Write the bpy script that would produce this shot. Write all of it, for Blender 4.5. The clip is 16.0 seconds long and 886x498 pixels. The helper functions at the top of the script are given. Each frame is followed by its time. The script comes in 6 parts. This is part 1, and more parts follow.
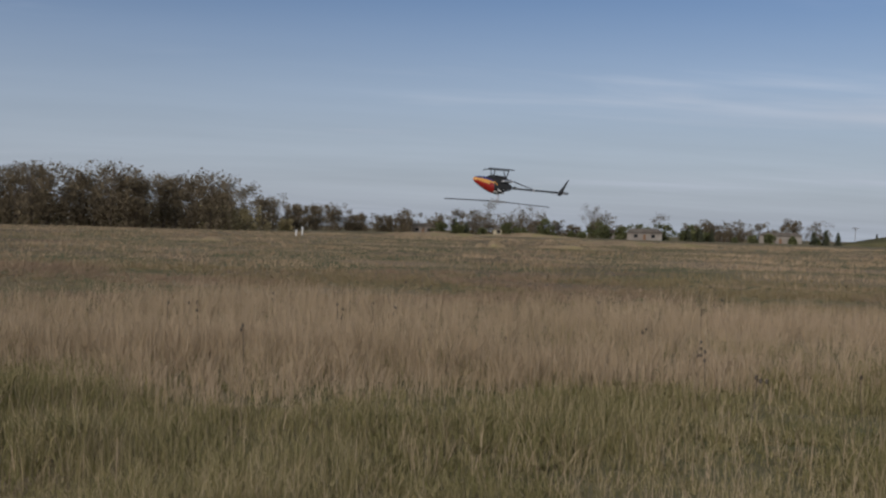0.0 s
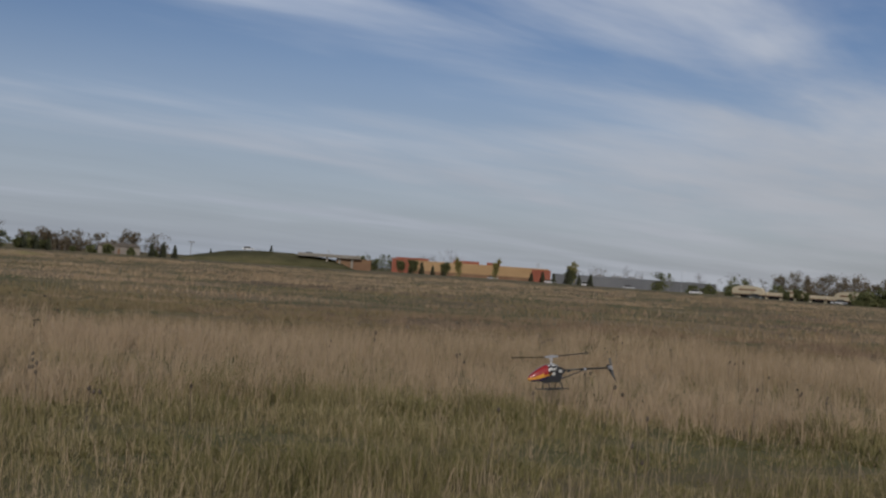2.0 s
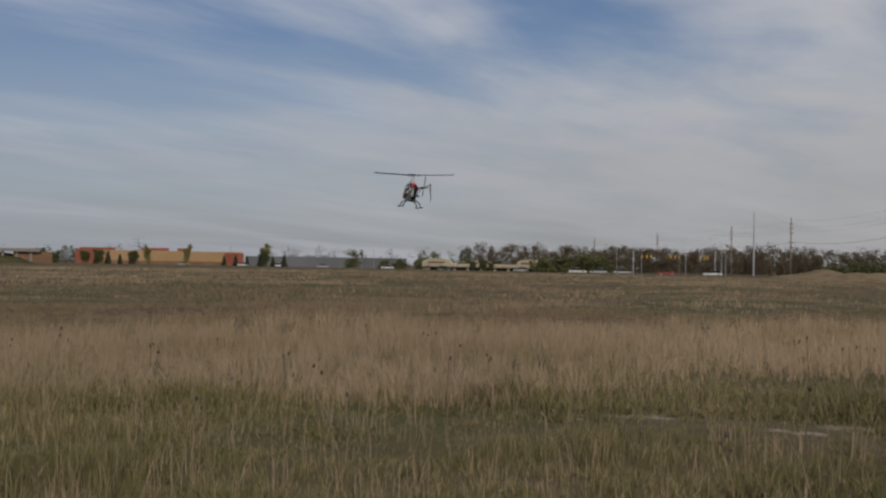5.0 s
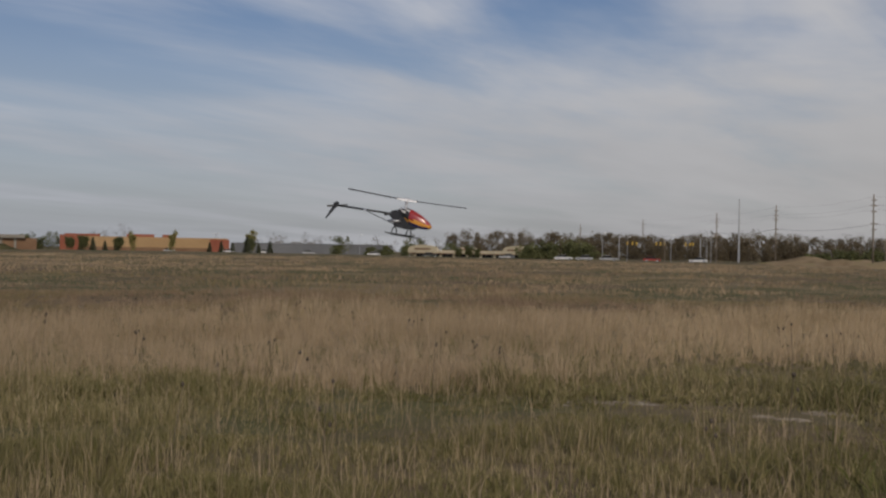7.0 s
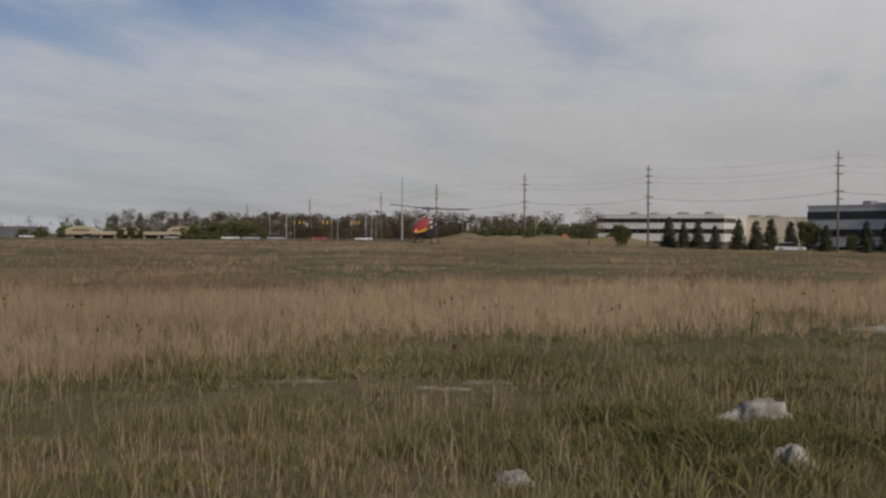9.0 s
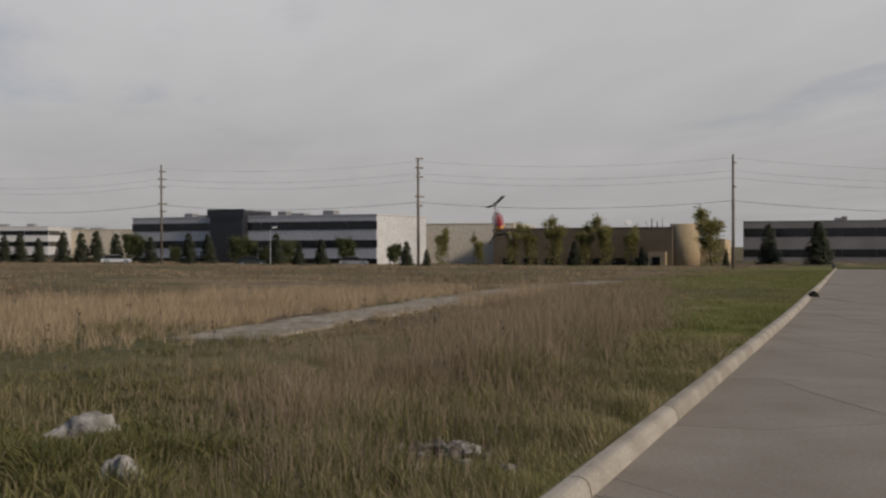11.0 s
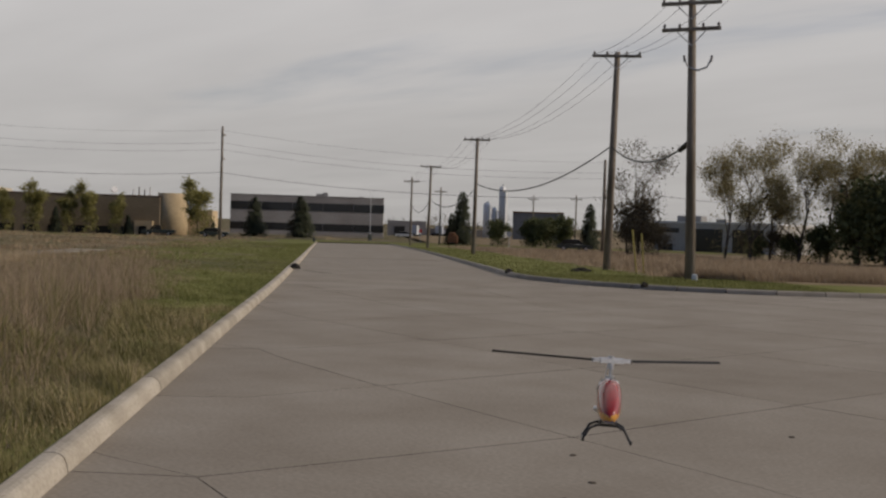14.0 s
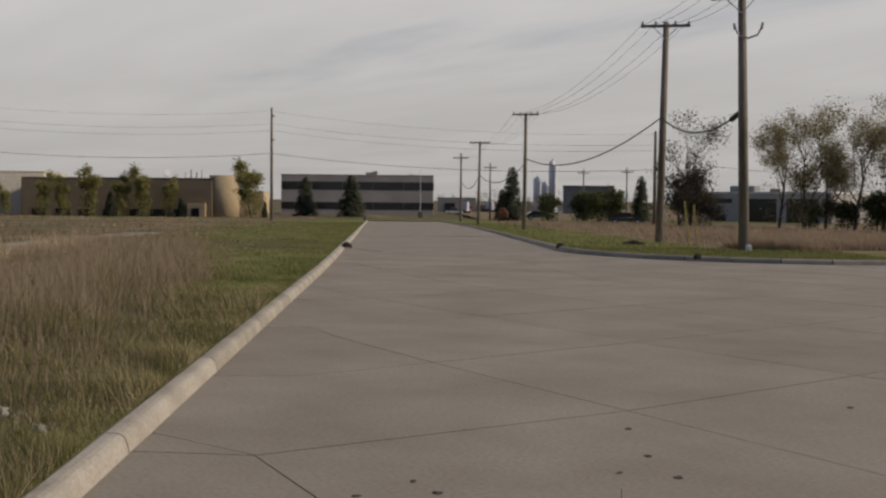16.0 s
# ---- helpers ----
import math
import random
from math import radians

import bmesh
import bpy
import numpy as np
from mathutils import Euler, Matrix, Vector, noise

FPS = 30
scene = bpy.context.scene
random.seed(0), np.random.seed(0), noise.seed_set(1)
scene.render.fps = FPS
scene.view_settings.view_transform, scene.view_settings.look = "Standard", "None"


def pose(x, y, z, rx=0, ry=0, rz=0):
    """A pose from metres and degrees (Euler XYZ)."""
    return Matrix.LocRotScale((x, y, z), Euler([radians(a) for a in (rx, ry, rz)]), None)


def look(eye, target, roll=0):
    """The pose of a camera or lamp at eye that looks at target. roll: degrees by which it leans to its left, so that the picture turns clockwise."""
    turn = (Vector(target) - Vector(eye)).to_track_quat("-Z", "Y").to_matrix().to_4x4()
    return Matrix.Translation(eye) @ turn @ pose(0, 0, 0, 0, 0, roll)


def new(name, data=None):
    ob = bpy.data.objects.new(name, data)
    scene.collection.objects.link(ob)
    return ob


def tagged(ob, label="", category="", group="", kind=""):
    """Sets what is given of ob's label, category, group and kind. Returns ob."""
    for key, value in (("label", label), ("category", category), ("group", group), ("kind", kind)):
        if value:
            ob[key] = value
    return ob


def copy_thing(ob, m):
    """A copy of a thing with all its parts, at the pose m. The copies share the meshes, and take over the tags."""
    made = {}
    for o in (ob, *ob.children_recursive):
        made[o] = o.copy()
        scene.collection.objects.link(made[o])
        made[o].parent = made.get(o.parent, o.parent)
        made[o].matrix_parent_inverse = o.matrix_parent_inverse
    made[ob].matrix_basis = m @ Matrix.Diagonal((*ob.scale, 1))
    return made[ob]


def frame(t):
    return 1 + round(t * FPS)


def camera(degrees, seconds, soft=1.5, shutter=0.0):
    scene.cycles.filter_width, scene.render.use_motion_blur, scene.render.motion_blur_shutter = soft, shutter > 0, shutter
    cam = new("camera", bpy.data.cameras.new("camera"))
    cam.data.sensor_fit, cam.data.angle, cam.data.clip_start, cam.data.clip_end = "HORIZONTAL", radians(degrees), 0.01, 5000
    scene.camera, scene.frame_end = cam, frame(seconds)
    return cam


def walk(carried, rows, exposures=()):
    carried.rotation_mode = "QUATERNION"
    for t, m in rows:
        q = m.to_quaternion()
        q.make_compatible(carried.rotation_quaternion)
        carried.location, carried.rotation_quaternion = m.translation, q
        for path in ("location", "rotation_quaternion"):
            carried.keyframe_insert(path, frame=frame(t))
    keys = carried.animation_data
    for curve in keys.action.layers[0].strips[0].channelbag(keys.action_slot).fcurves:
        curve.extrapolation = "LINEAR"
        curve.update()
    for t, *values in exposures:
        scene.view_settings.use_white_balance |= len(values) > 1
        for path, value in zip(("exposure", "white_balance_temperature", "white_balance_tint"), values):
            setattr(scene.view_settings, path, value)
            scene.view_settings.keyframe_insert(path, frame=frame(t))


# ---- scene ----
cam = camera(42.00, 16.0, soft=2.4)
PATH = [
    (0.0, pose(0, 0, 1.80, 88.91, -1.65, -8.59)),
    (0.5, pose(0, 0, 1.80, 89.68, -3.15, -16.45)),
    (1.0, pose(0, 0, 1.80, 90.90, -4.18, -29.64)),
    (1.5, pose(0, 0, 1.80, 90.99, -4.33, -35.91)),
    (2.0, pose(0, 0, 1.80, 91.01, -3.92, -40.61)),
    (2.5, pose(0, 0, 1.80, 91.33, -3.66, -44.24)),
    (3.0, pose(0, 0, 1.80, 91.22, -2.62, -48.37)),
    (3.5, pose(0, 0, 1.80, 90.75, -1.93, -52.54)),
    (4.0, pose(0, 0, 1.80, 90.55, -1.67, -55.44)),
    (6.5, pose(0, 0, 1.80, 90.73, -0.35, -55.57)),
    (7.0, pose(0, 0, 1.80, 90.03, -0.99, -56.43)),
    (7.5, pose(0, 0, 1.80, 90.06, -1.53, -58.57)),
    (8.0, pose(0, 0, 1.80, 89.52, -1.17, -60.77)),
    (8.5, pose(0, 0, 1.80, 89.13, -0.45, -64.55)),
    (9.0, pose(0, 0, 1.80, 89.18, -0.31, -72.83)),
    (9.5, pose(0, 0, 1.80, 89.80, -1.14, -80.52)),
    (10.0, pose(0, 0, 1.80, 89.99, -0.21, -89.22)),
    (12.5, pose(0, 0, 1.80, 89.81, -2.15, -125.37)),
    (13.0, pose(0, 0, 1.80, 89.48, -2.33, -130.09)),
    (13.5, pose(0, 0, 1.80, 89.10, -1.98, -131.01)),
    (14.0, pose(0, 0, 1.80, 88.68, -1.76, -130.45)),
    (14.5, pose(0, 0, 1.80, 88.16, -1.91, -129.51)),
    (15.0, pose(0, 0, 1.80, 87.92, -1.39, -128.85)),
    (15.5, pose(0, 0, 1.80, 87.65, -1.38, -128.19)),
    (16.0, pose(0, 0, 1.80, 87.46, -0.47, -127.97)),
]
walk(cam, PATH, exposures=[(0.0, 0.27, 6250, 10), (1.5, 0.1, 6300, 10), (3.5, -0.08, 6400, 10), (7.0, 0.02, 6700, 11), (10.0, 0.06, 6700, 11), (12.5, 0.07, 6800, 11), (15.0, 0.26, 6900, 11), (16.0, 0.26, 6900, 11)])

# ---- world and sun ----
SUN_AZ, SUN_EL = 228, 27


def bearing(az, d, z=0.0):
    """A place d metres off at a bearing, clockwise from +y."""
    return Vector((d * math.sin(radians(az)), d * math.cos(radians(az)), z))


world = bpy.data.worlds.new("sky")
scene.world = world
world.use_nodes = True
wn, wl = world.node_tree.nodes, world.node_tree.links
wn.clear()


def wnode(kind, **props):
    nd = wn.new(kind)
    for k, v in props.items():
        if k == "op":
            nd.operation = v
    return nd


def wmath(op, a, b=None, c=None):
    nd = wnode("ShaderNodeMath", op=op)
    for i, s in enumerate((a, b, c)):
        if s is None:
            continue
        if isinstance(s, (int, float)):
            nd.inputs[i].default_value = s
        else:
            wl.new(s, nd.inputs[i])
    return nd.outputs[0]


def ramp01(val, lo, hi, smooth=True):
    nd = wn.new("ShaderNodeMapRange")
    nd.interpolation_type = "SMOOTHSTEP" if smooth else "LINEAR"
    wl.new(val, nd.inputs[0])
    nd.inputs[1].default_value, nd.inputs[2].default_value = lo, hi
    return nd.outputs[0]


sky = wn.new("ShaderNodeTexSky")
sky.sky_type, sky.sun_disc = "NISHITA", False
sky.sun_elevation, sky.sun_rotation = radians(SUN_EL), radians(SUN_AZ)
sky.air_density, sky.dust_density, sky.ozone_density = 1.0, 1.2, 1.6
coord = wn.new("ShaderNodeTexCoord")
sep = wn.new("ShaderNodeSeparateXYZ")
wl.new(coord.outputs["Generated"], sep.inputs[0])
dx, dy, dz = sep.outputs
# clouds lie on a flat layer overhead, drawn out by the wind
height = wmath("MAXIMUM", wmath("ADD", dz, 0.07), 0.03)
plane = wn.new("ShaderNodeCombineXYZ")
wl.new(wmath("DIVIDE", dx, height), plane.inputs[0])
wl.new(wmath("DIVIDE", dy, height), plane.inputs[1])
mapping = wn.new("ShaderNodeMapping")
mapping.inputs["Rotation"].default_value = (0, 0, radians(-38))
mapping.inputs["Scale"].default_value = (0.42, 1.0, 1)
mapping.inputs["Location"].default_value = (2.3, 0.6, 0)
wl.new(plane.outputs[0], mapping.inputs[0])


def wnoise(scale, detail, rough, distort):
    nd = wn.new("ShaderNodeTexNoise")
    nd.inputs["Scale"].default_value, nd.inputs["Detail"].default_value = scale, detail
    nd.inputs["Roughness"].default_value, nd.inputs["Distortion"].default_value = rough, distort
    wl.new(mapping.outputs[0], nd.inputs["Vector"])
    return nd.outputs["Fac"]


billow, wisps = wnoise(0.55, 6, 0.55, 0.4), wnoise(1.6, 6, 0.52, 0.5)
# the cover thickens towards the south-east
side = wmath("ADD", wmath("MULTIPLY", dx, 0.80), wmath("MULTIPLY", dy, -0.60))
cover = wmath("ADD", wmath("MULTIPLY", billow, 0.72), wmath("MULTIPLY", wisps, 0.30))
cover = wmath("ADD", cover, wmath("MULTIPLY", side, 0.20))
cover = wmath("ADD", cover, 0.005)
cloud = ramp01(cover, 0.445, 0.69)
cloud = wmath("MULTIPLY", cloud, 0.9)
# thin haze low in the sky
haze = wmath("MULTIPLY", ramp01(dz, 0.24, 0.0), 0.70)
veil = wmath("SUBTRACT", 1.0, wmath("MULTIPLY", wmath("SUBTRACT", 1.0, cloud), wmath("SUBTRACT", 1.0, haze)))
greyness = wn.new("ShaderNodeMixRGB")
greyness.inputs[1].default_value, greyness.inputs[2].default_value = (4.9, 5.25, 5.95, 1), (5.0, 5.0, 5.1, 1)
wl.new(ramp01(side, -0.2, 0.8), greyness.inputs[0])
mottle = wn.new("ShaderNodeVectorMath")
mottle.operation = "SCALE"
wl.new(greyness.outputs[0], mottle.inputs[0])
lumps = wmath("ADD", wmath("MULTIPLY", wnoise(0.8, 4, 0.5, 0.3), 0.32), wmath("MULTIPLY", wnoise(3.0, 5, 0.5, 0.2), 0.10))
# the layer thins upwards, so it is dimmest low down
rise = wmath("ADD", wmath("MULTIPLY", ramp01(dz, 0.0, 0.26), 0.35), 0.855)
wl.new(wmath("MULTIPLY", wmath("ADD", lumps, 0.81), rise), mottle.inputs["Scale"])
both = wn.new("ShaderNodeMixRGB")
wl.new(veil, both.inputs[0])
deep = wn.new("ShaderNodeMixRGB")
deep.blend_type = "MULTIPLY"
deep.inputs[0].default_value, deep.inputs[2].default_value = 1.0, (0.49, 0.545, 0.68, 1)
wl.new(sky.outputs[0], deep.inputs[1])
wl.new(deep.outputs[0], both.inputs[1])
wl.new(mottle.outputs[0], both.inputs[2])
back = wn.new("ShaderNodeBackground")
back.inputs["Strength"].default_value = 0.085
wl.new(both.outputs[0], back.inputs["Color"])
wout = wn.new("ShaderNodeOutputWorld")
wl.new(back.outputs[0], wout.inputs["Surface"])

sun = new("sun", bpy.data.lights.new("sun", "SUN"))
sun.data.energy, sun.data.angle, sun.data.color = 1.9, radians(7), (1.0, 0.9, 0.76)
sun.matrix_world = look(bearing(SUN_AZ, 100, 100 * math.tan(radians(SUN_EL))), (0, 0, 0))

# ---- materials ----
def material(name, colors, scale=3.0, rough=0.8, metal=0.0, fine=40.0, bump=0.2, bump_scale=None, island=0.0, objvar=0.0, spread=(0.35, 0.65), coat=0.0, stretch=None, space="Object", trans=0.0):
    """Colours mixed by coarse noise, fine grain on top, relief, and a change from piece to piece."""
    m = bpy.data.materials.new(name)
    m.use_nodes = True
    n, l = m.node_tree.nodes, m.node_tree.links
    b = n["Principled BSDF"]
    tc = n.new("ShaderNodeTexCoord")
    vec = tc.outputs[space]
    if stretch:
        mp = n.new("ShaderNodeMapping")
        mp.inputs["Scale"].default_value = stretch
        l.new(vec, mp.inputs[0])
        vec = mp.outputs[0]
    big = n.new("ShaderNodeTexNoise")
    big.inputs["Scale"].default_value, big.inputs["Detail"].default_value, big.inputs["Roughness"].default_value = scale, 5, 0.6
    l.new(vec, big.inputs["Vector"])
    ramp = n.new("ShaderNodeValToRGB")
    els = ramp.color_ramp.elements
    while len(els) < len(colors):
        els.new(0.5)
    for i, c in enumerate(colors):
        els[i].position = spread[0] + (spread[1] - spread[0]) * (i / max(1, len(colors) - 1))
        els[i].color = (*c, 1)
    fac = big.outputs["Fac"]
    if island or objvar:
        src = n.new("ShaderNodeNewGeometry").outputs["Random Per Island"] if island else n.new("ShaderNodeObjectInfo").outputs["Random"]
        ad = n.new("ShaderNodeMath")
        ad.operation = "MULTIPLY_ADD"
        l.new(src, ad.inputs[0])
        ad.inputs[1].default_value = island or objvar
        l.new(fac, ad.inputs[2])
        sb = n.new("ShaderNodeMath")
        sb.operation = "SUBTRACT"
        l.new(ad.outputs[0], sb.inputs[0])
        sb.inputs[1].default_value = (island or objvar) / 2
        fac = sb.outputs[0]
    l.new(fac, ramp.inputs[0])
    grain = n.new("ShaderNodeTexNoise")
    grain.inputs["Scale"].default_value, grain.inputs["Detail"].default_value = fine, 4
    l.new(vec, grain.inputs["Vector"])
    mr = n.new("ShaderNodeMapRange")
    mr.inputs[1].default_value, mr.inputs[2].default_value, mr.inputs[3].default_value, mr.inputs[4].default_value = 0.25, 0.75, 0.82, 1.16
    l.new(grain.outputs["Fac"], mr.inputs[0])
    mul = n.new("ShaderNodeVectorMath")
    mul.operation = "SCALE"
    l.new(ramp.outputs[0], mul.inputs[0])
    l.new(mr.outputs[0], mul.inputs["Scale"])
    l.new(mul.outputs[0], b.inputs["Base Color"])
    b.inputs["Roughness"].default_value, b.inputs["Metallic"].default_value = rough, metal
    b.inputs["Coat Weight"].default_value = coat
    b.inputs["Specular IOR Level"].default_value = 0.5 if rough < 0.6 else 0.25 if rough < 0.88 else 0.04
    if bump:
        bp = n.new("ShaderNodeBump")
        bp.inputs["Strength"].default_value, bp.inputs["Distance"].default_value = bump, 0.02
        l.new(grain.outputs["Fac"], bp.inputs["Height"])
        l.new(bp.outputs[0], b.inputs["Normal"])
    if trans:
        tr = n.new("ShaderNodeBsdfTranslucent")
        l.new(mul.outputs[0], tr.inputs["Color"])
        mx = n.new("ShaderNodeMixShader")
        mx.inputs[0].default_value = trans
        l.new(b.outputs[0], mx.inputs[1])
        l.new(tr.outputs[0], mx.inputs[2])
        l.new(mx.outputs[0], n["Material Output"].inputs["Surface"])
    return m


def plain(name, c, rough=0.5, metal=0.0, coat=0.0, fine=60.0, var=0.88):
    return material(name, [tuple(k * var for k in c), c], 4.0, rough, metal, fine, 0.08, coat=coat)


M_SOIL = material("field soil and thatch", [(0.10, 0.075, 0.05), (0.17, 0.13, 0.085), (0.115, 0.11, 0.055), (0.24, 0.185, 0.12), (0.13, 0.10, 0.07)], 0.055, 0.95, fine=2.2, bump=0.8, spread=(0.3, 0.7))
M_TAN = material("dry tall grass", [(0.26, 0.195, 0.115), (0.38, 0.288, 0.185), (0.48, 0.37, 0.25), (0.345, 0.25, 0.172)], 0.16, 0.85, fine=5.0, bump=0, island=0.30, spread=(0.2, 0.8), trans=0.3)
M_MIX = material("green and straw grass", [(0.115, 0.115, 0.038), (0.225, 0.195, 0.08), (0.36, 0.295, 0.16), (0.50, 0.405, 0.25)], 0.45, 0.8, fine=5.0, bump=0, island=0.5, spread=(0.22, 0.78), trans=0.3)
M_FEATHER = material("feathery brown weeds", [(0.21, 0.155, 0.105), (0.32, 0.242, 0.166), (0.41, 0.318, 0.225), (0.285, 0.217, 0.155)], 0.35, 0.88, fine=5.0, bump=0, island=0.28, spread=(0.2, 0.8), trans=0.3)
M_FARLOW = material("far brown weeds", [(0.17, 0.122, 0.088), (0.29, 0.212, 0.148), (0.22, 0.182, 0.098), (0.36, 0.27, 0.185)], 0.09, 0.92, fine=1.2, bump=0, island=0.10, spread=(0.3, 0.7), trans=0.2)
M_FARTAN = material("far dry grass", [(0.27, 0.198, 0.128), (0.36, 0.27, 0.175), (0.44, 0.335, 0.22)], 0.07, 0.9, fine=1.2, bump=0, island=0.12, spread=(0.3, 0.7), trans=0.2)
M_GOLD = material("pale golden grass", [(0.33, 0.245, 0.145), (0.45, 0.34, 0.215), (0.55, 0.425, 0.28), (0.42, 0.305, 0.205)], 0.16, 0.85, fine=5.0, bump=0, island=0.26, spread=(0.2, 0.8), trans=0.3)
M_GREEN = material("green lawn grass", [(0.115, 0.108, 0.042), (0.19, 0.170, 0.073), (0.30, 0.255, 0.13)], 0.5, 0.8, fine=6.0, bump=0, island=0.4, spread=(0.25, 0.75), trans=0.3)
M_LUSH = material("lush weeds", [(0.095, 0.103, 0.032), (0.17, 0.166, 0.057), (0.30, 0.256, 0.12)], 0.7, 0.8, fine=6.0, bump=0, island=0.45, spread=(0.25, 0.75), trans=0.3)
M_TURF = material("mown turf blades", [(0.118, 0.128, 0.04), (0.185, 0.19, 0.062), (0.28, 0.262, 0.11)], 0.5, 0.8, fine=6.0, bump=0, island=0.35, spread=(0.25, 0.75), trans=0.3)
M_LAWN = material("mown verge", [(0.115, 0.122, 0.038), (0.17, 0.174, 0.056), (0.225, 0.215, 0.085)], 0.35, 0.95, fine=8.0, bump=0.6)
M_DEADFIELD = material("dead grass field", [(0.17, 0.125, 0.075), (0.25, 0.19, 0.12), (0.20, 0.155, 0.10)], 0.15, 0.95, fine=3.0, bump=0.6)
M_CONC = material("weathered road concrete", [(0.204, 0.170, 0.133), (0.267, 0.229, 0.186), (0.324, 0.284, 0.237)], 0.55, 0.85, fine=26.0, bump=0.07, objvar=0.12, spread=(0.2, 0.8))
M_JOINT = plain("joint filler", (0.045, 0.04, 0.035), 0.95)
M_KERB = material("kerb concrete", [(0.30, 0.262, 0.212), (0.385, 0.338, 0.276), (0.44, 0.39, 0.325)], 1.3, 0.85, fine=30.0, bump=0.3, objvar=0.2)
M_KERB_GREY = material("grey kerb concrete", [(0.24, 0.212, 0.176), (0.315, 0.28, 0.238)], 1.3, 0.85, fine=30.0, bump=0.3, objvar=0.2)
M_PATH = material("broken path concrete", [(0.21, 0.18, 0.138), (0.33, 0.29, 0.232), (0.42, 0.38, 0.315)], 3.5, 0.9, fine=16.0, bump=0.5)
M_GRAVEL = material("trodden gravel and dirt", [(0.15, 0.12, 0.085), (0.24, 0.20, 0.15), (0.36, 0.315, 0.25)], 7.0, 0.95, fine=40.0, bump=0.6)
M_RUBBLE = material("dirty broken stone", [(0.12, 0.105, 0.085), (0.22, 0.20, 0.17), (0.36, 0.34, 0.305)], 5.0, 0.95, fine=30.0, bump=0.5, objvar=0.5)
M_ROCK = material("pale limestone rubble", [(0.17, 0.155, 0.13), (0.32, 0.30, 0.265), (0.45, 0.43, 0.39)], 4.0, 0.9, fine=30.0, bump=0.6)
M_ASPH = material("asphalt", [(0.045, 0.045, 0.045), (0.07, 0.068, 0.065)], 0.3, 0.9, fine=20)
M_BARK = material("grey bark", [(0.075, 0.06, 0.048), (0.13, 0.11, 0.09)], 1.5, 0.95, fine=12, bump=0.5, space="Object")
M_TWIG = material("bare grey-brown twigs", [(0.092, 0.073, 0.05), (0.122, 0.098, 0.065), (0.15, 0.124, 0.083)], 0.12, 0.95, fine=2, bump=0, island=0.35, spread=(0.2, 0.8))
M_BUD = material("olive budding leaves", [(0.20, 0.17, 0.085), (0.28, 0.235, 0.12), (0.36, 0.30, 0.17)], 0.2, 0.85, fine=2, bump=0, island=0.6, spread=(0.2, 0.8), trans=0.4)
M_FRESH = material("fresh yellow-green leaves", [(0.19, 0.175, 0.06), (0.28, 0.255, 0.09), (0.37, 0.33, 0.145)], 0.3, 0.8, fine=3, bump=0, island=0.6, spread=(0.2, 0.8), trans=0.4)
M_GREENLEAF = material("dark green leaves", [(0.066, 0.074, 0.032), (0.104, 0.114, 0.047), (0.16, 0.16, 0.07)], 0.3, 0.8, fine=3, bump=0, island=0.6, spread=(0.2, 0.8), trans=0.2)
M_NEEDLE = material("spruce needles", [(0.044, 0.05, 0.03), (0.07, 0.078, 0.045), (0.105, 0.108, 0.06)], 0.8, 0.85, fine=4, bump=0, island=0.5, spread=(0.2, 0.8))
M_POLE = material("weathered pole timber", [(0.14, 0.115, 0.09), (0.22, 0.185, 0.15), (0.27, 0.235, 0.20)], 3.0, 0.9, fine=30, bump=0.4, stretch=(1, 1, 0.12))
M_WIRE = plain("black cable", (0.02, 0.02, 0.02), 0.6)
M_INSUL = plain("grey insulator", (0.22, 0.2, 0.19), 0.4)
M_STEEL = plain("galvanised steel", (0.42, 0.43, 0.45), 0.45, 0.6)
M_ORANGE = material("ochre store wall", [(0.30, 0.195, 0.10), (0.36, 0.24, 0.128)], 0.06, 0.85, fine=2, bump=0.1)
M_REDWALL = material("brick red wall", [(0.22, 0.075, 0.05), (0.29, 0.11, 0.075)], 0.08, 0.9, fine=3, bump=0.1)
M_BROWNBASE = material("brown plinth wall", [(0.16, 0.095, 0.06), (0.22, 0.14, 0.09)], 0.1, 0.9, fine=3, bump=0.1)
M_RUST = material("rusty brown metal", [(0.10, 0.055, 0.036), (0.16, 0.085, 0.05)], 1.5, 0.95, fine=9, bump=0.4)
M_GREYWALL = material("grey block wall", [(0.15, 0.155, 0.165), (0.19, 0.195, 0.205)], 0.06, 0.9, fine=2, bump=0.1)
M_PALEWALL = material("pale grey panels", [(0.34, 0.32, 0.29), (0.42, 0.40, 0.365)], 0.1, 0.85, fine=3, bump=0.05)
M_CREAM = material("cream render", [(0.42, 0.37, 0.26), (0.51, 0.45, 0.33)], 0.1, 0.85, fine=3, bump=0.1)
M_WHITEWALL = material("pale precast panels", [(0.58, 0.565, 0.55), (0.68, 0.665, 0.645)], 0.08, 0.7, fine=2, bump=0.05)
M_WARE = material("pale warehouse cladding", [(0.64, 0.565, 0.445), (0.71, 0.63, 0.51)], 0.06, 0.8, fine=2, bump=0.05)
M_GLASS = plain("dark window band glass", (0.018, 0.018, 0.02), 0.12)
M_BLACKWALL = plain("dark glazed wall", (0.035, 0.035, 0.04), 0.2)
M_BROWNWALL = material("dark brown brick wall", [(0.20, 0.155, 0.105), (0.26, 0.205, 0.14)], 0.15, 0.9, fine=4, bump=0.15)
M_TOWER = material("buff round tower", [(0.46, 0.35, 0.215), (0.55, 0.42, 0.265)], 0.2, 0.85, fine=4, bump=0.1)
